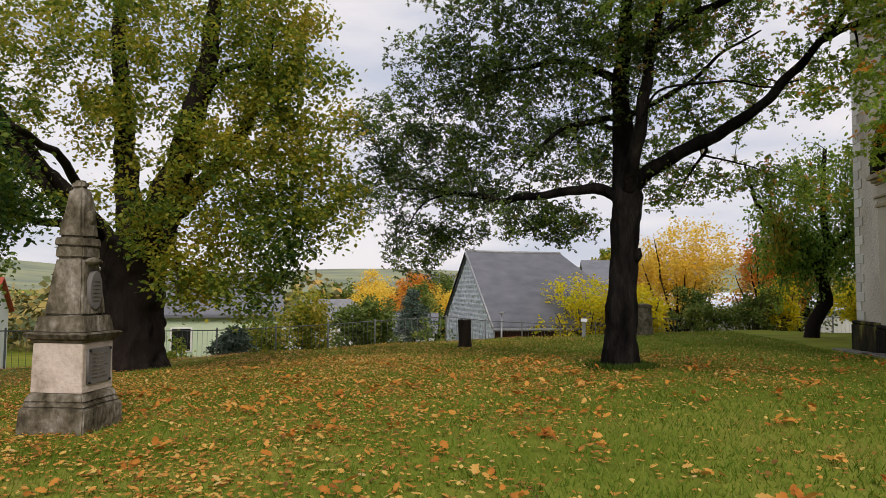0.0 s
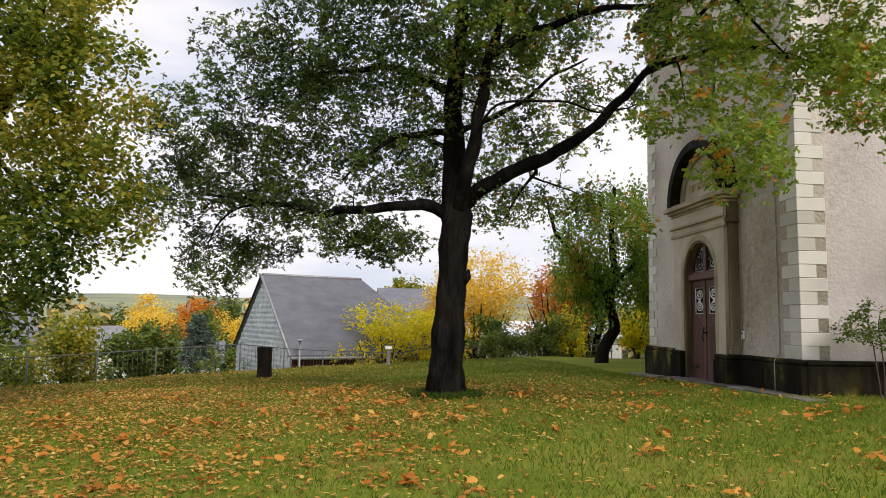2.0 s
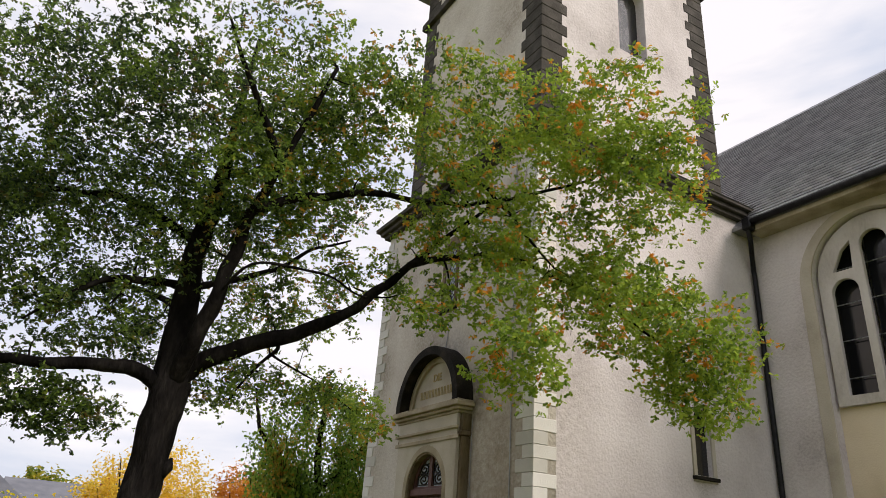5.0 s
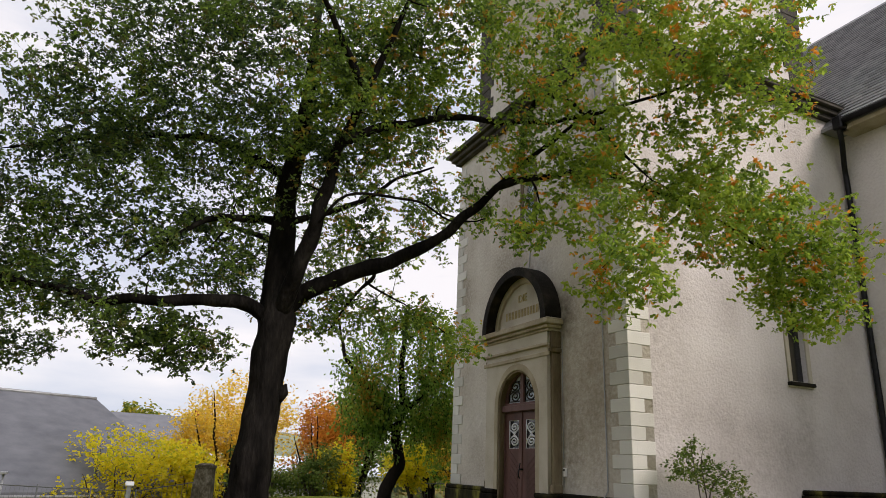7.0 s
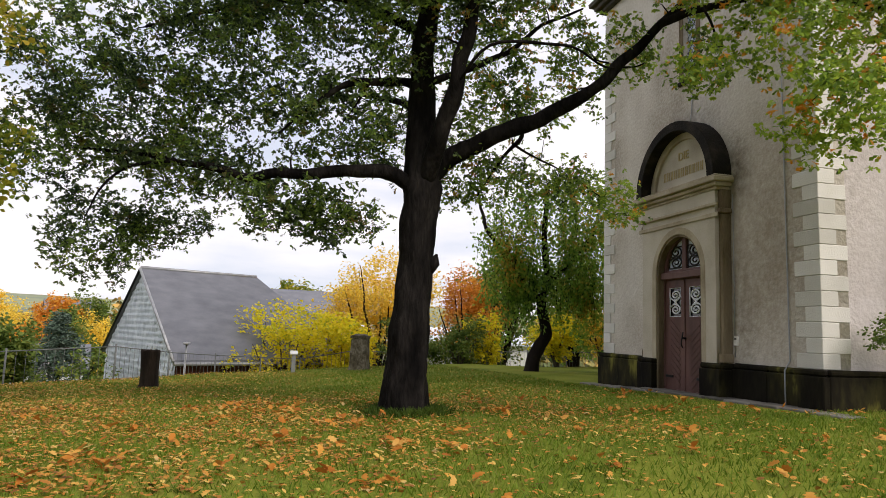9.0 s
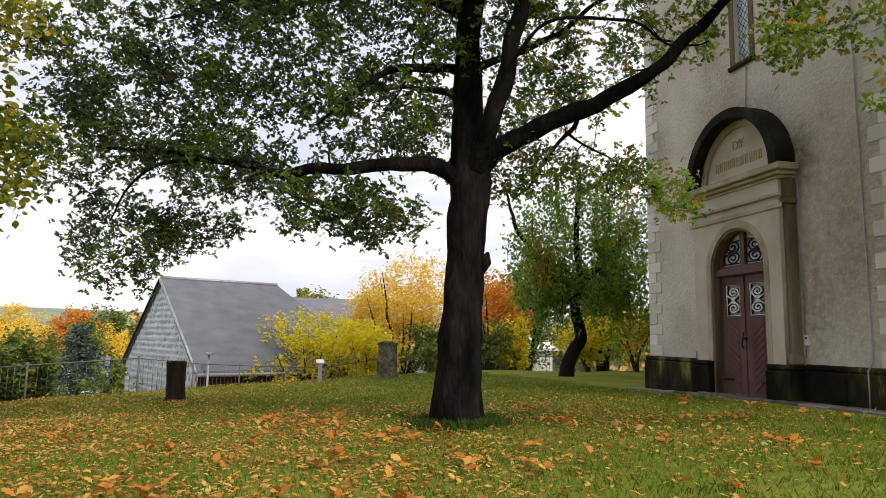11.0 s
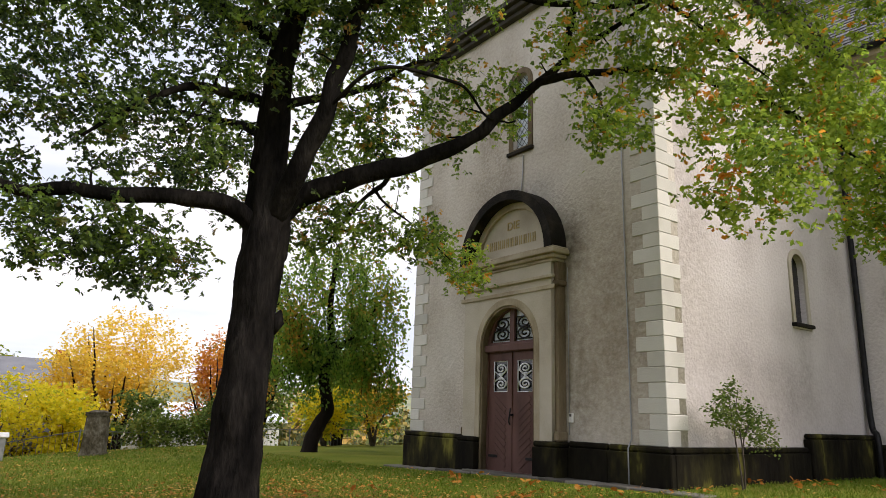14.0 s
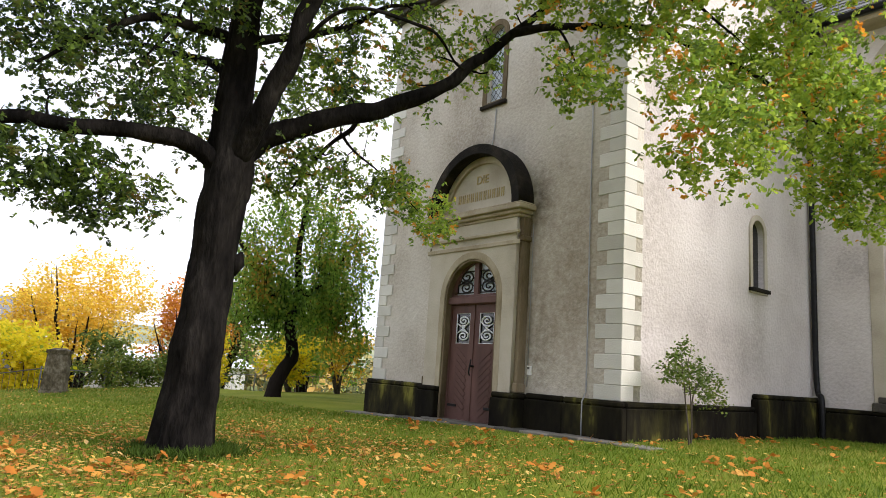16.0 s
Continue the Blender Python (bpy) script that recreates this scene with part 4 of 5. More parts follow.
    spec = [((-10.2, 3.2, 4.6), (1.7, 1.4, .95), 230), ((-8.5, 2.4, 5.4), (1.7, 1.4, 1.0), 230), ((-9.2, 3.0, 3.75), (1.3, 1.0, .5), 110), ((-11.6, 3.6, 4.1), (1.2, 1.2, .85), 110), ((-10.9, 4.2, 2.65), (.95, 1.0, .75), 100), ((-9.8, 4.4, 3.0), (.8, .8, .38), 50),
            ((-8.0, 2.0, 3.15), (1.0, .7, .42), 55), ((-7.0, 2.2, 2.95), (.8, .6, .35), 60), ((-7.2, 1.8, 4.4), (1.2, 1.1, .7), 90), ((-5.8, 1.6, 7.4), (2.8, 2.6, 1.7), 340), ((-6.6, 3.0, 4.6), (1.5, 1.0, .9), 80), ((-7.6, 1.8, 6.6), (2.2, 1.5, .9), 170), ((-9.4, 2.0, 6.5), (1.8, 1.5, .85), 190), ((-7.6, 1.0, 7.7), (2.3, 1.6, .9), 190), ((-5.5, .2, 6.7), (1.6, 1.2, .9), 170), ((-11.2, 2.8, 5.4), (1.2, 1.2, .75), 90), ((-8.6, 1.2, 8.2), (2.2, 1.5, .8), 120),
            ((-4.9, 1.9, 3.75), (.9, .8, .5), 60), ((-3.4, 1.9, 3.85), (.8, .6, .4), 36), ((-2.2, 2.2, 3.65), (.6, .6, .45), 34), ((-3.9, 1.8, 5.2), (1.1, 1.0, .7), 55), ((-4.4, .6, 7.4), (1.6, 1.5, 1.1), 150), ((-5.0, 1.6, 4.7), (.8, .8, .5), 40),
            ((-2.4, -1.3, 6.3), (1.2, 1.3, .8), 100), ((-1.9, -2.3, 5.6), (1.1, 1.1, .9), 95), ((-.6, -2.8, 4.95), (1.1, 1.0, .8), 100), ((.3, -3.3, 3.75), (.7, .8, .6), 70), ((.1, -3.7, 4.35), (.8, .8, .7), 70), ((-2.65, -3.1, 3.65), (.6, .65, .5), 46), ((-3.3, -1.8, 4.4), (.42, .45, .32), 15), ((-3.2, .7, 5.7), (1.0, .8, .5), 50), ((-1.1, -3.6, 6.3), (1.1, 1.2, .9), 130),
            ((-1.0, -3.4, 4.6), (.9, .9, .7), 80), ((-2.5, -2.7, 4.5), (.6, .7, .5), 24), ((-2.6, -1.2, 4.85), (.55, .7, .4), 16), ((-2.4, -2.2, 7.5), (1.5, 1.7, .9), 110), ((-6.5, -1.0, 8.2), (2.4, 1.6, 1.0), 150), ((-5.9, 1.2, 5.6), (1.6, 1.2, .9), 130), ((-3.9, -.4, 8.2), (1.4, 1.2, .9), 110), ((-1.6, -3.6, 7.2), (1.4, 1.4, .9), 150), ((-3.2, -1.6, 8.0), (1.5, 1.4, .9), 120), ((-4.8, .2, 8.1), (1.6, 1.3, 1.0), 140)]
    targets = blobs(spec, rng, .2)
    twigs = grow(limbs, targets, rng)
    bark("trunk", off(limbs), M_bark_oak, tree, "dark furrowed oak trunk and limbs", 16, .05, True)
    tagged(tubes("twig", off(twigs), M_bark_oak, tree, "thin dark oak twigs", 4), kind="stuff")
    pl = tufts(twigs, 8.5, 6, .12, rng, .2)
    keep = np.linalg.norm(pl[:, :2] - np.array([-5.9, 1.5]), axis=1) > .35
    leaf_cloud("crown", pl[keep] - np.array(B), .074, OAKLEAF, M_oakleaf, tree, "lobed oak leaves with orange tufts, the green painted lighter towards the lit right", 5, .25, .45, .6)
    return tree


def linden():
    rng = np.random.default_rng(23)
    x, y = -17.8, 2.5
    z = gz(x, y)
    tree = thing("linden_tree", "huge old linden with yellow-green leaves and a thick dark trunk", "tree", at=(x, y, z))
    q = lambda *p: [(x + a, y + b, z + c) for a, b, c in p]
    limbs = [
        (curve_points(q((0, 0, -.3), (0, 0, .2), (.02, 0, 1.0), (.05, 0, 2.2), (.2, -.1, 3.2)), 4), np.interp(np.linspace(0, 4, 17), [0, 1, 2, 3, 4], [1.05, .86, .76, .72, .66])),
        limb(q((.1, -.1, 2.2), (.9, -.3, 3.7), (1.8, -.6, 5.4), (2.5, -.9, 7.4), (2.9, -1.1, 10)), .56, .1),
        limb(q((.5, -.2, 3.2), (1.9, 0, 4.6), (3.1, .1, 6.2), (3.6, .2, 8.5)), .28, .07),
        limb(q((0, 0, 2.8), (-.1, -.2, 5), (-.2, -.5, 7.5), (-.1, -.6, 11)), .36, .08),
        limb(q((-.2, 0, 2.4), (-1.4, -.6, 4.2), (-2.6, -1.4, 5.6), (-3.4, -1.8, 8.5)), .4, .1),
        limb(q((-2.4, -1.2, 5.4), (-3.8, -2.2, 6.3), (-5.0, -3.2, 6.8)), .2, .06),
        limb(q((1.5, -.5, 4.8), (2.8, -.9, 4.9), (3.6, -1.1, 4.7), (4.3, -1.4, 4.0)), .09, .02),
        limb(q((2.2, -.8, 6.5), (3.4, -1.3, 7.0), (4.4, -1.5, 6.6)), .1, .02),
        limb(q((.9, -.3, 3.6), (1.8, -1.4, 3.5), (2.6, -2.0, 2.6), (2.8, -2.2, 1.8)), .07, .015),
        limb(q((-.8, -.4, 3.4), (-1.6, -2.4, 3.6), (-2.2, -4.2, 3.4)), .12, .02),
        limb(q((-.6, -.4, 3.2), (.6, -3.0, 4.6), (2.0, -6.0, 4.6), (3.0, -8.0, 3.9)), .13, .015),
        limb(q((-.9, -.5, 3.4), (-.6, -3.2, 5.4), (-.2, -6.2, 6.2), (0, -8.2, 5.8)), .13, .015),
    ]
    spec = [(q((1.7, -1, 8.2))[0], (3.2, 2.6, 3.0), 280), (q((3.4, -1.0, 5.0))[0], (1.7, 1.5, 1.6), 190), (q((4.4, -1.2, 3.6))[0], (1.3, 1.1, 1.1), 66), (q((-1.5, -.6, 8.5))[0], (3.4, 2.6, 3), 250),
            (q((-4.0, -2.5, 6.0))[0], (2.4, 2.2, 2.2), 130), (q((2.4, -2.0, 3.2))[0], (1.2, .8, .9), 34), (q((-1.9, -3.6, 4.0))[0], (1.9, 1.3, 1.2), 110), (q((.6, -1.0, 5.6))[0], (1.8, 1.0, 1.2), 40),
            (q((4.3, -1, 7.6))[0], (1.3, 1.3, 1.9), 150), (q((5.2, -.9, 5.6))[0], (1.2, 1.2, 1.6), 90), (q((4.0, -1.3, 2.7))[0], (1.4, .9, .8), 60), (q((2.6, -1.7, 2.3))[0], (1.1, .7, .6), 30),
            (q((2.0, -7.0, 3.9))[0], (1.1, 1.2, .9), 60), (q((.4, -6.5, 4.9))[0], (1.8, 1.6, 1.2), 80), (q((.8, -5.0, 3.2))[0], (1.3, 1.0, .8), 60), (q((5.6, -1.0, 4.0))[0], (1.0, 1.0, 1.2), 60),
            (q((-2.6, -2.2, 7.0))[0], (1.8, 1.6, 1.8), 60), (q((3.6, -1.5, 1.9))[0], (1.4, .7, .7), 46), (q((-3.0, -3.4, 4.6))[0], (1.6, 1.3, 1.2), 80), (q((-4.5, -3.4, 4.4))[0], (2.0, 1.5, 1.3), 120), (q((-1.4, -2.6, 3.6))[0], (1.5, 1.1, .9), 60), (q((-5.4, -2.4, 7.6))[0], (2.2, 2.0, 2.0), 130), (q((.8, -1.6, 3.9))[0], (1.3, .8, .7), 22)]
    twigs = grow(limbs, blobs(spec, rng, .2), rng, .1, .014)
    o = np.array([x, y, z])
    off = lambda L: [(np.asarray(p) - o, r) for p, r in L]
    bark("trunk", off(limbs), M_bark_lin, tree, "thick dark ribbed linden trunk", 20, .06, True)
    tagged(tubes("twig", off(twigs), M_bark_lin, tree, "", 4), kind="stuff")
    leaf_cloud("crown", leaves_round(twigs, 44, .15, rng, .25) - o, .11, OVAL, M_linleaf, tree, "yellow-green linden leaves", 6, .5, .5)


def small_tree(name, label, x, y, h, r, mat, count, leaf=.16, seed=1, stems=5, low=.15, lean=(0, 0), squash=1.0, bare=False, zb=None, per=16, group=""):
    """A many-stemmed tree or shrub with an uneven crown."""
    rng = np.random.default_rng(seed)
    z = gz(x, y) if zb is None else zb
    tree = thing(name, label, "tree" if h > 4.7 else "shrub", group or ("trees beyond the lawn" if h > 4.7 else "shrubs along the lawn edge"), at=(x, y, z))
    limbs = []
    for k in range(stems):
        a = 2 * math.pi * k / stems + rng.uniform(-.4, .4)
        s = rng.uniform(.35, .8) * r * .8
        top = h * rng.uniform(.52, .8)
        limbs.append(limb([(0.02 * k, 0, -.15), (math.cos(a) * s * .25 + lean[0] * .3, math.sin(a) * s * .25 + lean[1] * .3, top * .35), (math.cos(a) * s * .7 + lean[0], math.sin(a) * s * .7 + lean[1], top * .7), (math.cos(a) * s + lean[0], math.sin(a) * s + lean[1], top)], .02 + .016 * h, .012, 3))
    lobes = []
    for k in range(7):
        a = rng.uniform(0, 2 * math.pi)
        q = rng.uniform(.1, .55) * r
        zz = h * rng.uniform(low + .22, .80)
        f = 1 - .35 * abs(zz / h - .5)
        lobes.append(((math.cos(a) * q * f + lean[0], math.sin(a) * q * f + lean[1], zz), (r * .55 * f, r * .55 * f, h * .2 * squash), count // 7))
    targets = blobs(lobes, rng, .25)
    twigs = grow(limbs, targets, rng, .1, .010)
    bark("trunk", limbs, M_twig if h < 6 else M_bark_lin, tree, "", 8)
    tagged(tubes("twig", twigs, M_twig, tree, "", 3), kind="stuff")
    leaf_cloud("crown", leaves_round(twigs, per, .02 * h + .05, rng, .1), leaf, OVAL, mat, tree, "", seed, .4, .4)
    return tree


def drooping_tree():
    rng = np.random.default_rng(31)
    x, y = .9, 13.1
    z = gz(x, y)
    tree = thing("drooping_tree", "dark crooked tree with hanging yellow-green foliage", "tree", at=(x, y, z))
    limbs = [limb([(-.25, 0, -.2), (-.1, 0, .5), (.2, 0, 1.0), (.3, 0, 1.6), (.05, 0, 2.3), (.4, .2, 3.2), (.3, .3, 4.5), (.4, .2, 6.5)], .26, .07, 4),
             limb([(.1, 0, 2.3), (-.9, 0, 3.4), (-1.8, .1, 4.6), (-2.2, .2, 6)], .12, .04), limb([(.4, .1, 3), (1.4, -.1, 4), (2.2, -.1, 5.2)], .11, .03)]
    spec = [((-.9, 0, 4.6), (1.0, 1.0, 1.5), 60), ((.6, .2, 5.6), (1.9, 1.4, 1.5), 100), ((1.9, 0, 4.2), (1.2, 1.1, 1.8), 80), ((2.3, 0, 2.4), (.7, .7, 1.2), 36), ((-.7, -.3, 3.2), (.7, .5, .7), 30), ((.6, -.2, 3.6), (1.6, .9, 1.0), 60), ((-1.3, 0, 4.0), (.9, .9, 1.2), 40), ((-.9, .1, 2.9), (.9, .7, .8), 34), ((1.3, 0, 2.9), (.9, .7, .9), 36), ((.2, .5, 3.0), (1.0, .6, .7), 26)]
    tg = blobs(spec, rng, .2)
    twigs = grow(limbs, tg, rng, .15, .012)
    hang = []
    for t in tg:
        L = rng.uniform(.5, 1.5)
        p = np.array([t, t + rng.normal(0, .12, 3) - [0, 0, L * .5], t + rng.normal(0, .15, 3) - [0, 0, L]])
        p[:, 2] = np.maximum(p[:, 2], .5)
        hang.append((p, np.array([.008, .006, .003])))
    bark("trunk", limbs, M_bark_lin, tree, "dark crooked trunk", 12)
    tagged(tubes("twig", twigs + hang, M_bark_lin, tree, "", 3), kind="stuff")
    pl = np.concatenate([leaves_round(twigs, 13, .2, rng, .2), leaves_round(hang, 22, .09, rng, .0)])
    leaf_cloud("crown", pl, .12, OVAL, M_darkleaf, tree, "yellow-green hanging leaves", 8, .2, .8)


def spruce(x, y, h, r, seed, label="blue-green spruce with drooping boughs"):
    rng = np.random.default_rng(seed)
    z = gz(x, y)
    tree = thing("spruce_tree", label, "tree", at=(x, y, z))
    bark("trunk", [limb([(0, 0, -.2), (0, 0, h * .5), (0, 0, h)], .03 * h, .01)], M_bark_lin, tree, "", 8)
    lines, pl = [], []
    for k in range(int(h * 34)):
        t = rng.uniform(.05, .98)
        a = rng.uniform(0, 2 * math.pi)
        L = r * (1 - t) ** .85 * rng.uniform(.75, 1.1) + .1
        p = np.array([(0, 0, t * h), (math.cos(a) * L * .5, math.sin(a) * L * .5, t * h + .02 * L), (math.cos(a) * L, math.sin(a) * L, t * h - .25 * L)])
        lines.append((p, np.array([.02, .012, .004])))
    tagged(tubes("bough", lines, M_twig, tree, "", 3), kind="stuff")
    leaf_cloud("crown", leaves_round(lines, 60, .09, rng, .1), .22, [(0, 0), (.14, .5), (0, 1), (-.14, .5)], M_spruce, tree, "", seed, .2, .4)


oak()
linden()
drooping_tree()


# ---- churchyard things ----
def frusta(bm, levels, rot=0.0, segs=4):
    """Stacked square blocks: (z0, half width 0, z1, half width 1)."""
    for z0, a, z1, b in levels:
        vs = []
        for z, h in ((z0, a), (z1, b)):
            vs.append([bm.verts.new((sx * h, sy * h, z)) for sx, sy in ((-1, -1), (1, -1), (1, 1), (-1, 1))])
        bm.faces.new(vs[0][::-1])
        bm.faces.new(vs[1])
        for i in range(4):
            j = (i + 1) % 4
            bm.faces.new((vs[0][i], vs[0][j], vs[1][j], vs[1][i]))


def roughen(bm, amount, cuts=3, scale=5.0):
    bmesh.ops.bevel(bm, geom=list(bm.edges), offset=amount * 1.6, segments=2, affect="EDGES")
    bmesh.ops.subdivide_edges(bm, edges=list(bm.edges), cuts=cuts, use_grid_fill=True)
    for v in bm.verts:
        v.co += Vector(noise.noise_vector(v.co * scale)) * amount


def monument():
    x, y = -12.5, -5.45
    m = thing("monument", "weathered stone obelisk monument on a stepped pedestal in the grass", "monument", at=(x, y, gz(x, y) - .04))
    m.rotation_euler, m.scale = (0, 0, radians(8)), (1.13, 1.13, 1.0)
    for name, lv, mat, am, lab in (
            ("base", [(-.1, .36, .34, .35), (.342, .335, .40, .325), (.402, .325, .50, .285)], M_monu, .010, "mossy stepped base blocks"),
            ("dado", [(.502, .275, 1.07, .268)], M_monup, .004, "pale pinkish dado block"),
            ("cornice", [(1.072, .275, 1.11, .30), (1.112, .315, 1.16, .345), (1.162, .345, 1.19, .335)], M_monu, .006, "moulded cornice slab"),
            ("block", [(1.192, .275, 1.38, .245)], M_monu, .006, ""),
            ("shaft", [(1.382, .215, 2.06, .15)], M_monu, .014, "rough tapering lower shaft"),
            ("band", [(2.062, .155, 2.20, .15), (2.202, .165, 2.30, .16)], M_monu, .008, "carved stone band"),
            ("obelisk", [(2.302, .15, 2.90, .08), (2.902, .072, 3.0, .062)], M_monu, .016, "chipped obelisk top")):
        bm = bmesh.new()
        frusta(bm, lv)
        roughen(bm, am)
        part(name, bm, mat, m, lab)
    pl = plate("plaque", rect(-.20, .19, .60, 1.0), [], .03, Matrix.Translation((.297, 0, 0)) @ Matrix(((0, 0, 1, 0), (1, 0, 0, 0), (0, 1, 0, 0), (0, 0, 0, 1))), M_slabd, m, "grey inscription plaque", .006)
    n = 24
    oval = [(.10 * math.cos(2 * math.pi * i / n), 1.68 + .22 * math.sin(2 * math.pi * i / n)) for i in range(n)]
    tiltm = Matrix.Translation((.225, 0, 0)) @ Matrix(((0, 0, 1, 0), (1, 0, 0, 0), (0, 1, 0, 0), (0, 0, 0, 1)))
    plate("medallion", oval, [], .06, tiltm, M_slabd, m, "oval inscription medallion", .012)
    for at, size, rad in (((.12, .01, 2.55), (.5, .9, 1.2, 1), .075), ((.21, -.05, 2.02), (.6, 2.6, .8, 1), .06)):
        bm = bmesh.new()
        bmesh.ops.create_uvsphere(bm, u_segments=16, v_segments=10, radius=rad, matrix=Matrix.Translation(at) @ Matrix.Diagonal(size))
        for v in bm.verts:
            v.co += Vector(noise.noise_vector(v.co * 14)) * .012
        part("relief", bm, M_monu, m, "worn carved ornament", True)
    for k in range(7):
        box("inscription", (.2975, -.15, .66 + k * .045), (.3005, .13 - .04 * (k % 3), .672 + k * .045), M_monu, m)
    for k in range(6):
        w = .075 - .02 * abs(k - 2.5) / 2.5
        box("inscription", (.2255, -w, 1.55 + k * .045), (.2285, w, 1.562 + k * .045), M_monu, m)
    for a, b in ((-.185, .615), (.175, .615), (-.185, .985), (.175, .985)):
        bm = bmesh.new()
        bmesh.ops.create_uvsphere(bm, u_segments=8, v_segments=6, radius=.018, matrix=Matrix.Translation((.298, a, b)))
        part("boss", bm, M_iron, m, "dark iron fixing boss", True)


def stump():
    x, y = -10.6, 9.4
    m = tagged(new("tree_stump"), "dark hollow tree stump standing upright in the lawn", "stump")
    bpy.data.objects.remove(m)
    bm = bmesh.new()
    n, rings = 22, [(-.15, .32), (0, .265), (.09, .215), (.40, .20), (.72, .21), (.86, .22), (.90, .205), (.87, .15), (.63, .125), (.61, 0.001)]
    vs = []
    for z, r in rings:
        ringv = []
        for i in range(n):
            a = 2 * math.pi * i / n
            k = 1 + .10 * noise.noise(Vector((math.cos(a) * 1.6, math.sin(a) * 1.6, z * .8))) + .05 * math.sin(7 * a)
            ringv.append(bm.verts.new((r * k * math.cos(a) - .03 * z, r * k * math.sin(a), z + (.05 * noise.noise(Vector((math.cos(a) * 3, math.sin(a) * 3, 2))) if z > .7 else 0))))
        vs.append(ringv)
    for k in range(len(vs) - 1):
        for i in range(n):
            j = (i + 1) % n
            bm.faces.new((vs[k][i], vs[k][j], vs[k + 1][j], vs[k + 1][i]))
    ob = part("tree_stump", bm, M_stump, None, "", True)
    ob.location = (x, y, gz(x, y))
    tagged(ob, "dark hollow tree stump standing upright in the lawn", "stump")


def gravestone():
    x, y = -4.63, 16.2
    z = gz(x, y)
    m = thing("gravestone", "grey tapered gravestone pedestal with a capping slab", "gravestone", at=(x, y, z))
    m.rotation_euler = (0, 0, radians(-20))
    for name, lv, am in (("body", [(-.15, .34, .08, .335), (.082, .31, 1.10, .275)], .008), ("cap", [(1.102, .30, 1.17, .315), (1.172, .315, 1.21, .31), (1.212, .26, 1.27, .14)], .008)):
        bm = bmesh.new()
        frusta(bm, lv)
        roughen(bm, am)
        part(name, bm, M_monu, m)


def sign_post():
    x, y = -6.95, 15.9
    z = gz(x, y)
    m = thing("sign_stand", "pale metal post with a small slanted information board", "sign", at=(x, y, z))
    bm = bmesh.new()
    add_box(bm, -.07, -.05, -.2, .07, .05, .62, .012)
    part("post", bm, M_zinc, m)
    bm = bmesh.new()
    bmesh.ops.create_cube(bm, size=1, matrix=Matrix.Translation((0, 0, .68)) @ Matrix.Rotation(radians(28), 4, "X") @ Matrix.Diagonal((.26, .24, .035, 1)))
    bmesh.ops.bevel(bm, geom=list(bm.edges), offset=.006, segments=1, affect="EDGES")
    part("board", bm, M_white, m, "white slanted board")


def wall_bush():
    """The thin shrub at the plinth."""
    rng = np.random.default_rng(5)
    x, y = 1.0, -.56
    z = gz(x, y)
    m = thing("shrub", "thin young shrub with sparse yellow-green leaves beside the church plinth", "shrub", at=(x, y, z))
    limbs = [limb([(-.03, 0, -.1), (-.06, .02, .5), (-.12, .05, 1.0), (-.22, .03, 1.5)], .016, .004), limb([(.02, .01, -.1), (.05, 0, .6), (.02, .06, 1.1), (.05, .02, 1.45)], .014, .004),
             limb([(.05, .02, -.1), (.14, .04, .6), (.38, .05, 1.0), (.75, .1, 1.15)], .014, .004)]
    spec = [((-.5, 0, 1.1), (.35, .2, .25), 26), ((-.2, 0, 1.15), (.4, .25, .3), 46), ((.2, .05, 1.05), (.4, .25, .25), 44), ((.65, .1, .95), (.45, .2, .3), 50), ((-.15, 0, 1.5), (.2, .15, .2), 12), ((.95, .1, .7), (.3, .2, .2), 20), ((.25, 0, .75), (.35, .2, .2), 20)]
    tw = grow(limbs, blobs(spec, rng, .1), rng, .1, .005)
    bark("stem", limbs, M_twig, m, "", 6)
    tagged(tubes("twig", tw, M_twig, m, "", 3), kind="stuff")
    leaf_cloud("foliage", leaves_round(tw, 15, .05, rng, .2), .055, OVAL, M_green, m, "sparse yellow-green leaves", 5, .4, .3)


def fence():
    line = [(-33, -14.5), (-24.5, -3.0), (-21.3, 2.3), (-18.2, 7.2), (-14.6, 12.2), (-12.3, 14.2), (-9.6, 17.2), (-6.5, 20.2), (-2, 21.6), (6, 21.8), (14, 21.8)]
    m = thing("fence", "grey metal railing fence along the edge of the churchyard", "fence")
    pts = []
    for (ax, ay), (bx, by) in zip(line, line[1:]):
        k = max(1, round(math.hypot(bx - ax, by - ay) / 2.1))
        pts += [(ax + (bx - ax) * i / k, ay + (by - ay) * i / k) for i in range(k)]
    pts.append(line[-1])
    bars = []
    for (ax, ay), (bx, by) in zip(pts, pts[1:]):
        za, zb = gz(ax, ay), gz(bx, by)
        tubes("post", [([(ax, ay, za - .2), (ax, ay, za + 1.22)], [.028, .028])], M_fence, m, "", 6)
        tubes("rail", [([(ax, ay, za + h), (bx, by, zb + h)], [.017, .017]) for h in (1.14,)], M_fence, m, "", 5)
        tubes("rail", [([(ax, ay, za + h), (bx, by, zb + h)], [.015, .015]) for h in (.16,)], M_fence, m, "", 5)
        for i in range(1, 12):
            f = i / 12
            x, y, z = ax + (bx - ax) * f, ay + (by - ay) * f, za + (zb - za) * f
            bars.append(([(x, y, z + .16), (x, y, z + 1.14)], [.0065, .0065]))
    tagged(tubes("baluster", bars, M_fence, m, "", 4), kind="stuff")


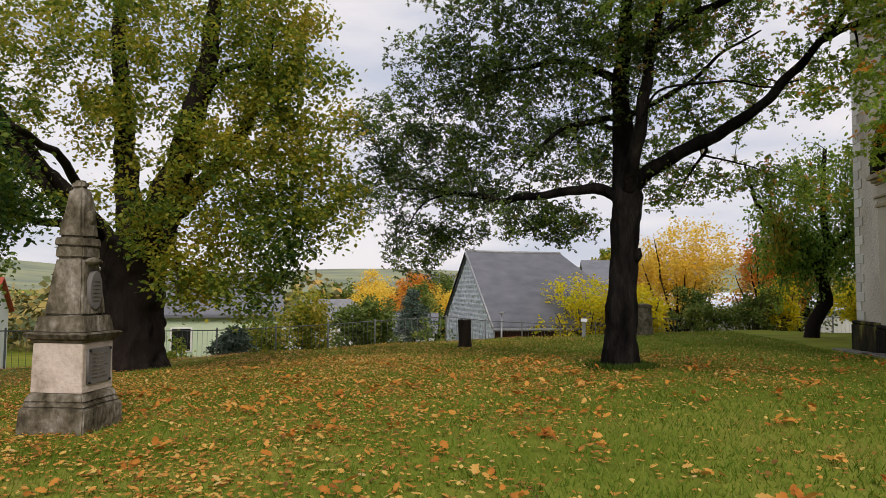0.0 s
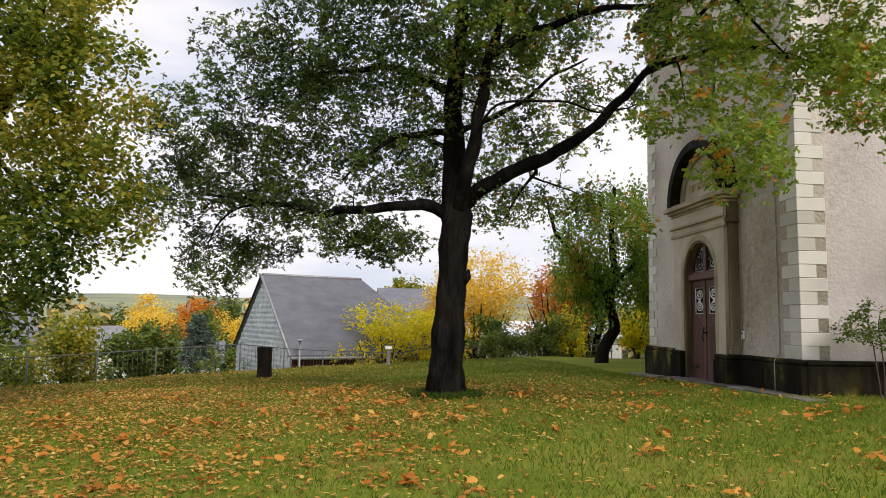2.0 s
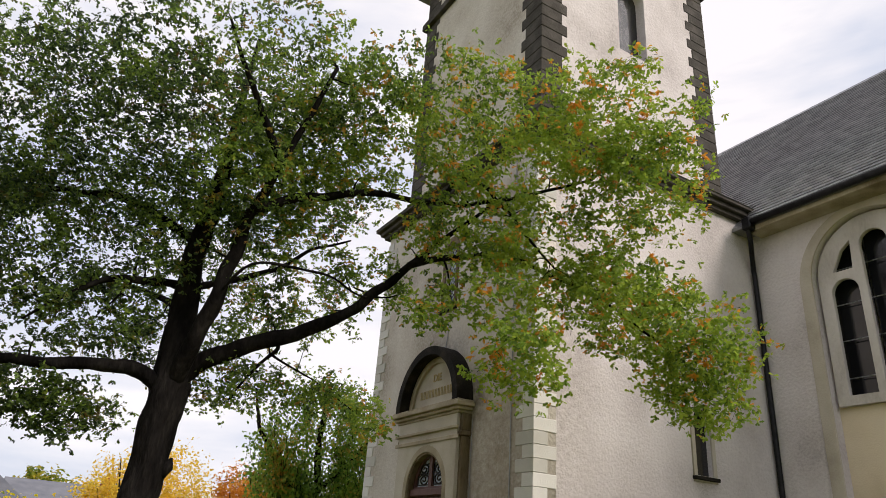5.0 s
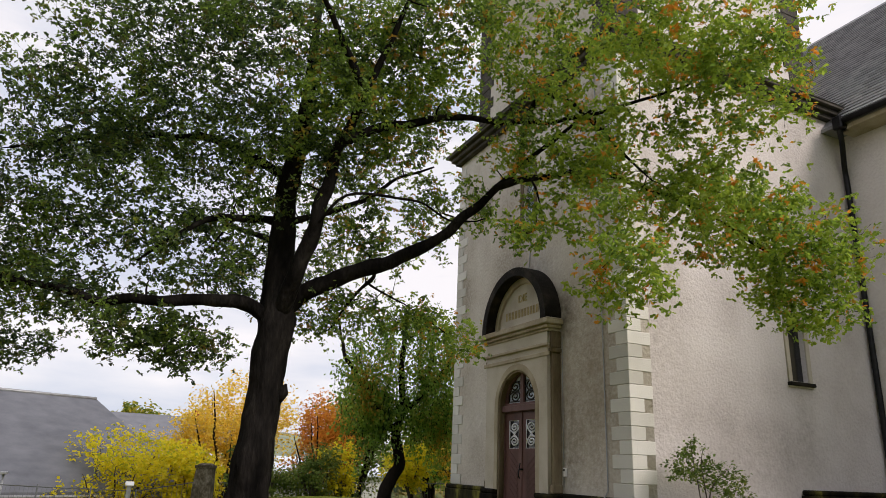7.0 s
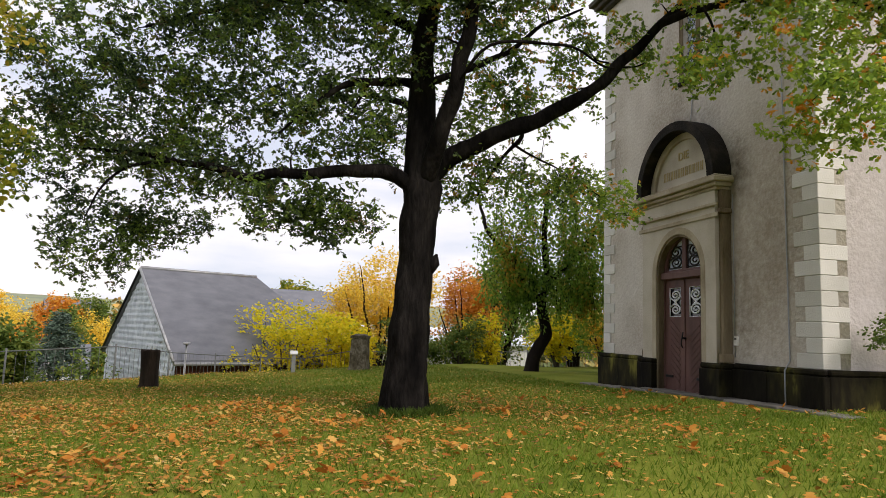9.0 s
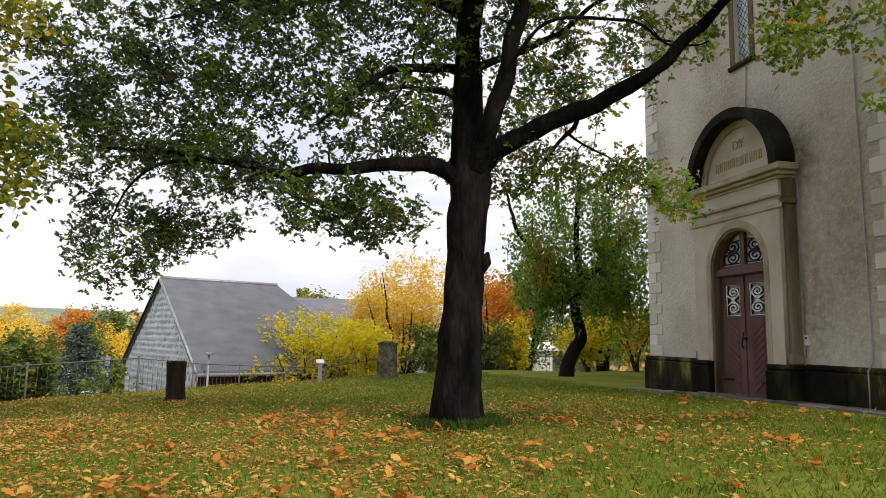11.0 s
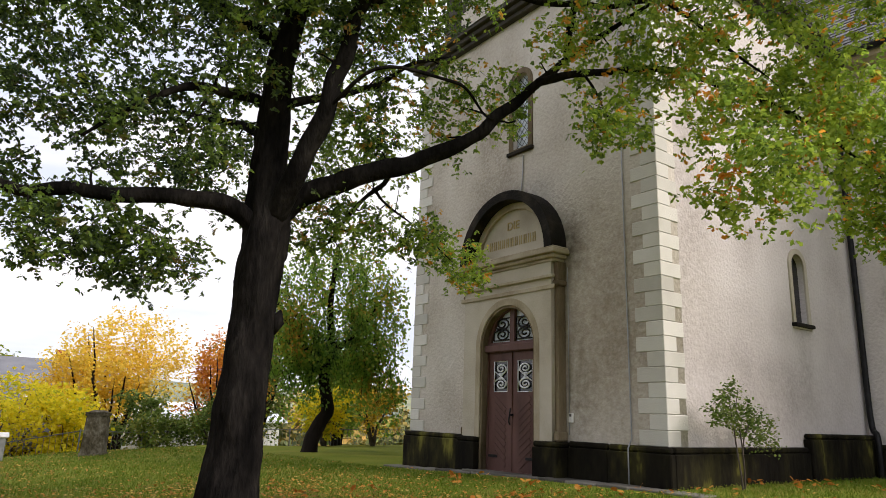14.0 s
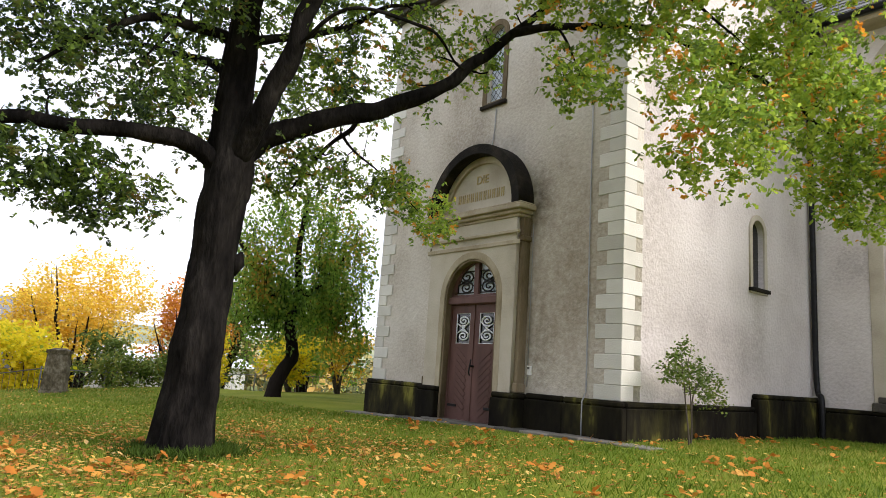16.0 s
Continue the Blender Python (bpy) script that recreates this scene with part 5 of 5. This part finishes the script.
# ---- village beyond the crest ----
def gable_house(name, label, x, y, rot, w, l, ze, zr, wall, roof, wins=(), category="house", zb=-6.5, chimney=False):
    """A house with gable roof: ridge along local x, length l, width w."""
    m = thing(name, label, category, at=(x, y, zb))
    m.rotation_euler = (0, 0, radians(rot))
    e, r, o = ze - zb, zr - zb, .35
    link("wall", [(-l / 2, -w / 2, 0), (l / 2, -w / 2, 0), (l / 2, w / 2, 0), (-l / 2, w / 2, 0), (-l / 2, -w / 2, e), (l / 2, -w / 2, e), (l / 2, w / 2, e), (-l / 2, w / 2, e), (-l / 2, 0, r - .1), (l / 2, 0, r - .1)],
         [(0, 1, 5, 4), (2, 3, 7, 6), (1, 2, 6, 9, 5), (3, 0, 4, 8, 7), (3, 2, 1, 0)], wall, m)
    k = (r - e) / (w / 2)
    for s in (-1, 1):
        V = []
        for xx in (-l / 2 - o, l / 2 + o):
            for yy, zz in ((s * (w / 2 + o), e - o * k), (0, r)):
                V += [(xx, yy, zz), (xx, yy, zz + .14)]
        ob = link("roof", V, [(1, 3, 7, 5), (0, 4, 6, 2), (0, 1, 5, 4), (2, 6, 7, 3), (0, 2, 3, 1), (4, 5, 7, 6)], roof, m)
    for s, u, z, ww, hh in wins:
        yy = s * w / 2
        win = box("window", (u - ww / 2, min(yy, yy + s * .05), z - zb), (u + ww / 2, max(yy, yy + s * .05), z - zb + hh), M_white, m, "white framed window", .01)
        box("pane", (u - ww / 2 + .08, min(yy + s * .052, yy + s * .06), z - zb + .08), (u + ww / 2 - .08, max(yy + s * .052, yy + s * .06), z - zb + hh - .08), M_darkg, win)
    if chimney:
        box("chimney", (l * .15, -.3, r - .5), (l * .15 + .6, .3, r + .8), M_redtile, m, "", .03)
    return m


def barn():
    ax, ay, turn = -13.5, 25.4, .442
    L, HIP, H, ze, zr, zb = 5.5, 2.6, 5.1, -.15, 3.55, -5.5
    m = thing("barn", "large grey barn with a steep slate roof and shingled gable", "barn", at=(ax, ay, zb))
    m.rotation_euler = (0, 0, turn)
    e, r = ze - zb, zr - zb
    # local x along the ridge, local y to the left of it
    link("wall", [(0, -H, 0), (L + HIP, -H, 0), (L + HIP, H, 0), (0, H, 0), (0, -H, e), (L + HIP, -H, e), (L + HIP, H, e), (0, H, e), (0, 0, r - .1)],
         [(2, 3, 7, 6), (1, 2, 6, 5), (3, 0, 4, 8, 7), (3, 2, 1, 0)], M_shingle, m, "pale shingled gable wall")
    link("wall", [(0, -H, 0), (L + HIP, -H, 0), (L + HIP, -H, e), (0, -H, e)], [(0, 1, 2, 3)], M_redwall, m, "dark red boarded side wall")
    o, k = .3, (r - e) / H
    for s in (-1, 1):
        V = []
        for far in (0, 1):
            for yy, zz, xx in ((s * (H + o), e - o * k, L + HIP + o), (0, r, L)):
                V += [(xx if far else -.16, yy, zz), (xx if far else -.16, yy, zz + .16)]
        link("roof", V, [(1, 3, 7, 5), (0, 4, 6, 2), (0, 1, 5, 4), (2, 6, 7, 3), (0, 2, 3, 1), (4, 5, 7, 6)], M_barnroof, m, "plain grey slate roof slope")
        tubes("verge", [([(-.18, s * (H + o), e - o * k + .1), (-.18, 0, r + .1)], [.07, .07])], M_zinc if s < 0 else M_iron, m, "", 5)
    link("roof", [(L + HIP + o, -H - o, e - o * k), (L + HIP + o, H + o, e - o * k), (L, 0, r), (L + HIP + o, -H - o, e - o * k + .16), (L + HIP + o, H + o, e - o * k + .16), (L, 0, r + .16)],
         [(3, 4, 5), (0, 2, 1), (0, 1, 4, 3)], M_barnroof, m, "hipped slate roof end")
    tubes("ridge", [([(-.16, 0, r + .16), (L, 0, r + .16)], [.09, .09])], M_zinc, m, "pale ridge capping", 6)
    tubes("gutter", [([(-.16, -H - o - .05, e - o * k), (L + HIP + o, -H - o - .05, e - o * k)], [.08, .08])], M_zinc, m, "white eaves gutter", 6)
    rng = np.random.default_rng(3)
    V, F = [], []
    sh = .33
    row = 0
    z = e - 2.2
    while z < r - .2:
        half = H if z < e else H * (r - z) / (r - e)
        yy = -half + (sh / 2 if row % 2 else 0)
        while yy < half - .1:
            b = len(V)
            t = rng.uniform(.02, .05)
            lo, hi = max(-half, yy), min(half, yy + sh * .96)
            V += [(-t - .02, (lo + hi) / 2, z - .2), (-t - .02, hi, z), (-.012, hi, z + .17), (-.012, lo, z + .17), (-t - .02, lo, z), (-.005, (lo + hi) / 2, z - .19)]
            F += [(b, b + 4, b + 3, b + 2, b + 1), (b, b + 1, b + 5), (b, b + 5, b + 4)]
            yy += sh
        z += .26
        row += 1
    tagged(link("shingle", V, F, M_shingle, m, "pale pointed slate shingles"), kind="stuff")
    for i in range(3):
        xx = 3.2 + i * 1.7
        w = box("window", (xx, -H - .06, e - 1.25), (xx + 1.0, -H - .002, e - .35), M_white, m, "white barred barn window", .01)
        for q in range(3):
            box("pane", (xx + .08 + q * .3, -H - .075, e - 1.15), (xx + .33 + q * .3, -H - .062, e - .45), M_darkg, w)


def street_lamp(x, y, top):
    z = gz(x, y)
    m = thing("street_lamp", "slim grey lamp post with a flat lamp head", "lamp", at=(x, y, z))
    h = top - z
    tubes("pole", [([(0, 0, -.2), (0, 0, h)], [.05, .04])], M_zinc, m, "", 8)
    box("lamp_head", (-.12, -.22, h), (.12, .3, h + .09), M_zinc, m, "", .02)


monument()
stump()
gravestone()
sign_post()
wall_bush()
fence()
barn()
street_lamp(-10.9, 20.2, .42)
gable_house("house", "pale green rendered house with a grey slate roof", -28.0, 20.5, 30, 8, 9, .25, 2.2, M_mint, M_barnroof, [(-1, 3.0, -1.6, 1.0, 1.2), (-1, 0, -1.6, 1.0, 1.2), (-1, -3, -1.6, 1.0, 1.2)], zb=-6)
gable_house("house", "white house with a low grey roof behind a spruce", -21.5, 41, 12, 5, 4.5, -1.7, -.5, M_wallw, M_barnroof, [(-1, -1.6, -1.8, .9, 1.1), (-1, .8, -1.8, .9, 1.1)], zb=-6)
gable_house("house", "small distant house with a dark gable roof", -30.5, 46, 70, 5, 6, -1.2, .4, M_wallw, M_slate, [(-1, 0, -2.6, .8, 1.0)], zb=-7)
gable_house("house", "distant house with a pale grey roof above yellow shrubs", -3.0, 49, 5, 8, 9, 2.2, 4.1, M_wallw, M_barnroof, [(-1, -2.4, .6, 1.0, 1.1), (-1, 0, .6, 1.0, 1.1), (-1, 2.4, .6, 1.0, 1.1)], zb=-6, chimney=True)
gable_house("shed", "long low shed with a flat pale roof", 1.5, 36, 3, 6, 14, .6, 1.4, M_wallw, M_shingle, [], "shed", zb=-6)
gable_house("house", "distant house with a red tiled roof", -54, 27, 35, 8, 10, -.4, 2.0, M_wallw, M_redtile, [(-1, -2, -2, 1.0, 1.1), (-1, 2, -2, 1.0, 1.1)], zb=-7)
gable_house("house", "far white farmhouse with a grey roof", -56, 190, 20, 10, 14, 2.0, 6.0, M_wallw, M_barnroof, [(-1, -3, -2, 1.2, 1.4), (-1, 3, -2, 1.2, 1.4)], zb=-14)

small_tree("yellow_shrub", "bright yellow spreading shrub behind the lawn edge", -7.0, 22.4, 2.7 - gz(-7.0, 22.4), 3.1, M_yellow, 300, .15, 41, 9, .0, per=19)
small_tree("yellow_shrub", "yellow-green shrub beside the gravestone", -4.3, 22.6, 2.2 - gz(-4.3, 22.6), 2.0, M_yellow, 220, .17, 42, 7, .0, per=22)
small_tree("amber_tree", "rounded amber-yellow autumn tree", -2.0, 28.2, 6.5 - gz(-2.0, 28.2), 4.4, M_amber, 620, .15, 43, 12, .2, per=27)
small_tree("orange_tree", "slender tree with orange-red autumn leaves", 1.9, 24.6, 4.9 - gz(1.9, 24.6), 2.4, M_orange, 300, .15, 44, 7, .15, per=22)
small_tree("yellow_shrub", "low golden shrub under the trees", 2.0, 21.9, 3.2, 1.4, M_yellow, 150, .14, 45, 5, .05, per=18)
small_tree("yellow_shrub", "golden shrub behind the crooked tree", 4.4, 19.4, 2.8, 2.0, M_yellow, 200, .14, 46, 5, .05, per=18)
small_tree("yellow_shrub", "orange-gold shrub near the church corner", 6.2, 18.6, 2.9, 1.6, M_amber, 160, .14, 47, 5, .05, per=18)
small_tree("green_shrub", "low green shrub at the lawn edge", -1.6, 22.0, 3.1, 2.0, M_green, 210, .13, 48, 7, .02, per=22)
small_tree("green_shrub", "low green shrub under the orange tree", .6, 21.6, 3.0, 1.8, M_green, 190, .13, 49, 7, .02, per=22)
small_tree("green_tree", "tall dark green tree beyond the lawn", 4.6, 27.5, 10.5, 3.0, M_green, 320, .18, 50, 6, .12, per=24)
small_tree("green_tree", "tall green and orange tree behind the church corner", 7.2, 23.5, 9.0, 2.6, M_darkleaf, 280, .18, 51, 6, .1, per=24)
small_tree("dark_shrub", "round dark green shrub at the fence", -15.4, 13.6, 1.35 - gz(-15.4, 13.6), 2.0, M_green, 330, .13, 52, 7, .0, per=26)
small_tree("yellow_shrub", "yellow-green shrub at the fence", -19.6, 12.6, 4.2, 1.7, M_linleaf, 150, .15, 53, 6, .05, per=20)
small_tree("green_tree", "brownish green round tree in the distance", -3.4, 88, 15, 4.6, M_linleaf, 160, .5, 54, 5, .3, per=20)
small_tree("orange_tree", "distant orange tree in the valley", -26, 52, 2.4 - gz(-26, 52), 3.4, M_orange, 260, .17, 55, 5, .1, per=30)
small_tree("amber_tree", "distant amber tree in the valley", -22, 56, 3.0 - gz(-22, 56), 3.4, M_amber, 260, .17, 56, 5, .1, per=30)
small_tree("amber_tree", "distant golden tree behind the barn", -32, 62, 3.2 - gz(-32, 62), 4, M_amber, 280, .18, 57, 5, .1, per=30)
small_tree("green_tree", "green tree beside the barn", -21, 48, 2.6 - gz(-21, 48), 2.8, M_green, 200, .26, 58, 5, .1, per=20)
small_tree("green_shrub", "green shrub below the spruce", -15.2, 23.5, 3.6, 1.5, M_green, 90, .16, 59, 5, .05, per=18)
small_tree("green_tree", "green tree behind the fence", -31, 9, 8.0, 3.0, M_green, 150, .22, 60, 5, .1, per=20)
small_tree("yellow_shrub", "yellow shrub beside the pale green house", -24.0, 13.0, 3.6, 1.5, M_linleaf, 90, .15, 61, 5, .05, per=18)
spruce(-17.0, 26.4, 1.6 - gz(-17.0, 26.4), 3.0, 71)
spruce(-19.6, 10.6, .15 - gz(-19.6, 10.6), 2.3, 72, "low dark spreading conifer at the fence")
small_tree("orange_tree", "distant orange tree among the gardens", -29, 71, 4.4 - gz(-29, 71), 4, M_orange, 240, .3, 62, 5, .1, per=26)
small_tree("amber_tree", "distant golden tree among the gardens", -34, 69, 4.0 - gz(-34, 69), 4, M_amber, 240, .3, 63, 5, .1, per=26)
small_tree("green_tree", "distant olive green tree beside the barn roof", -25.5, 73, 6.0 - gz(-25.5, 73), 4, M_green, 240, .32, 64, 5, .1, per=26)
small_tree("green_tree", "distant dark green tree among the gardens", -39, 70, 3.6 - gz(-39, 70), 4, M_green, 220, .32, 65, 5, .1, per=26)
small_tree("yellow_shrub", "tall yellow-green shrub in front of the white gable", -18.2, 15.2, 4.9, 1.9, M_linleaf, 260, .14, 66, 7, .02, per=28)


# ---- far woods and hills ----
def far_woods():
    rng = np.random.default_rng(81)
    P = []
    for k in range(520):
        a, r = rng.uniform(-62, 40), rng.uniform(75, 330)
        x, y = -7 + r * math.sin(radians(a)), -8 + r * math.cos(radians(a))
        h, w = rng.uniform(5, 11), rng.uniform(2.5, 5)
        z = gz(x, y)
        n = int(90 if r > 150 else 260)
        d = rng.normal(0, 1, (n, 3))
        d /= np.linalg.norm(d, axis=1)[:, None]
        P.append(np.array([x, y, z + h * .52]) + d * rng.uniform(.6, 1, (n, 1)) * np.array([w, w, h * .5]))
    ob = leaf_cloud("far_trees", np.concatenate(P), 1.0, [(0, 0), (.35, .5), (0, 1), (-.35, .5)], M_far, None, "", 9, .3, .3)
    tagged(ob, "far woods with green, ochre and orange crowns", "woods", kind="stuff")


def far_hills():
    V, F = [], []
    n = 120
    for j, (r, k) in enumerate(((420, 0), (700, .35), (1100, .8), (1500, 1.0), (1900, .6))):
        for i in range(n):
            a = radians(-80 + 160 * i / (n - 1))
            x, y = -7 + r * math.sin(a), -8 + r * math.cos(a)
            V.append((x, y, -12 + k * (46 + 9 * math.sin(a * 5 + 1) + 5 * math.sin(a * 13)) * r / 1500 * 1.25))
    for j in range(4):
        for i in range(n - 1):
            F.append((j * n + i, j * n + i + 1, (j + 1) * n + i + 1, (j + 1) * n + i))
    tagged(link("backdrop", V, F, M_hill, None, "", True), "far hills with fields and woods, haze painted into the colour", "hills", kind="structure")


far_woods()
far_hills()


# ---- fallen leaves and grass ----
def scatter(n, seed, weight, x0, x1, y0, y1):
    rng = np.random.default_rng(seed)
    x, y = rng.uniform(x0, x1, n * 4), rng.uniform(y0, y1, n * 4)
    keep = (rng.uniform(0, 1, n * 4) < weight(x, y)) & ~((x > -.75) & (y > -.16)) & ~((x > D - .3) & (y < 0))
    x, y = x[keep][:n], y[keep][:n]
    return np.stack([x, y, ground_z(x, y)], 1)


def patchy(x, y):
    return .5 + .5 * np.sin(x * 1.7 + 2 * np.sin(y * .9)) * np.sin(y * 1.3 + 1.5 * np.sin(x * .8))


def litter_weight(x, y):
    left = np.clip((-x - 5.5) / 7, 0, 1)
    oakr = np.hypot(x + 5.9, y - 1.7)
    near = np.exp(-((oakr - 1.2) / 3.2) ** 2)
    w = .10 + .75 * left + .40 * near
    return np.clip(w * (.35 + .9 * patchy(x, y)), 0, 1) * np.clip((1.0 - x) / 5 + .12, .08, 1)


pts = scatter(19000, 91, litter_weight, -16, 5, -16, 6)
pts[:, 2] += np.random.default_rng(1).uniform(.015, .05, len(pts))
tagged(leaf_cloud("fallen_leaves", pts, .078, LOBED, M_litter, None, "", 12, .9, .0, .28), "fallen oak leaves in orange and brown on the grass", "leaf litter", kind="stuff")
pts = scatter(125000, 92, litter_weight, -24, 8, -16, 21)
pts[:, 2] += np.random.default_rng(2).uniform(.01, .045, len(pts))
tagged(leaf_cloud("fallen_leaves", pts, .052, OVAL, M_litter, None, "", 13, .9, .0, .28), "fallen linden leaves in ochre and yellow on the grass", "leaf litter", kind="stuff")
pts = scatter(310000, 93, lambda x, y: np.clip(1.25 - .04 * np.hypot(x + 7, y + 4), .12, 1) * (.55 + .45 * patchy(x * .6, y * .6)), -17, 8, -16, 21)
pts[:, 2] -= .01
tagged(leaf_cloud("grass", pts, .075, [(-.075, 0), (.075, 0), (.05, .6), (0, 1)], M_blade, None, "", 14, .1, -1.6, .5), "short green lawn grass", "grass", kind="stuff")


def sprigs():
    """Small tufts of fallen oak twigs with large dry leaves."""
    rng = np.random.default_rng(97)
    c = scatter(290, 98, lambda x, y: np.clip(.25 + .5 * patchy(x, y), 0, 1), -14, 3, -9.5, 4)
    P = []
    for p in c:
        n = rng.integers(4, 9)
        q = p + np.stack([rng.normal(0, .06, n), rng.normal(0, .06, n), rng.uniform(.02, .09, n)], 1)
        P.append(q)
    tagged(leaf_cloud("fallen_sprigs", np.concatenate(P), .112, LOBED, M_sprig, None, "", 15, .6, -.2, .35), "tufts of large dry orange oak leaves on the lawn", "leaf litter", kind="stuff")


sprigs()


# longer grass left standing round the trunk; the shade there is painted as darker green
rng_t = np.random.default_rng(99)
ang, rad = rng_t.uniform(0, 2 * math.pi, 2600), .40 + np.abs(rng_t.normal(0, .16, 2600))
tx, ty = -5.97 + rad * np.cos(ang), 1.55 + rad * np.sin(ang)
tagged(leaf_cloud("grass_tuft", np.stack([tx, ty, ground_z(tx, ty) - .01], 1), .15, [(-.05, 0), (.05, 0), (.035, .6), (0, 1)], M_tuft, None, "", 16, .1, -1.5, .5), "longer uncut grass round the oak trunk, its shade put into the dark green", "grass", kind="stuff")
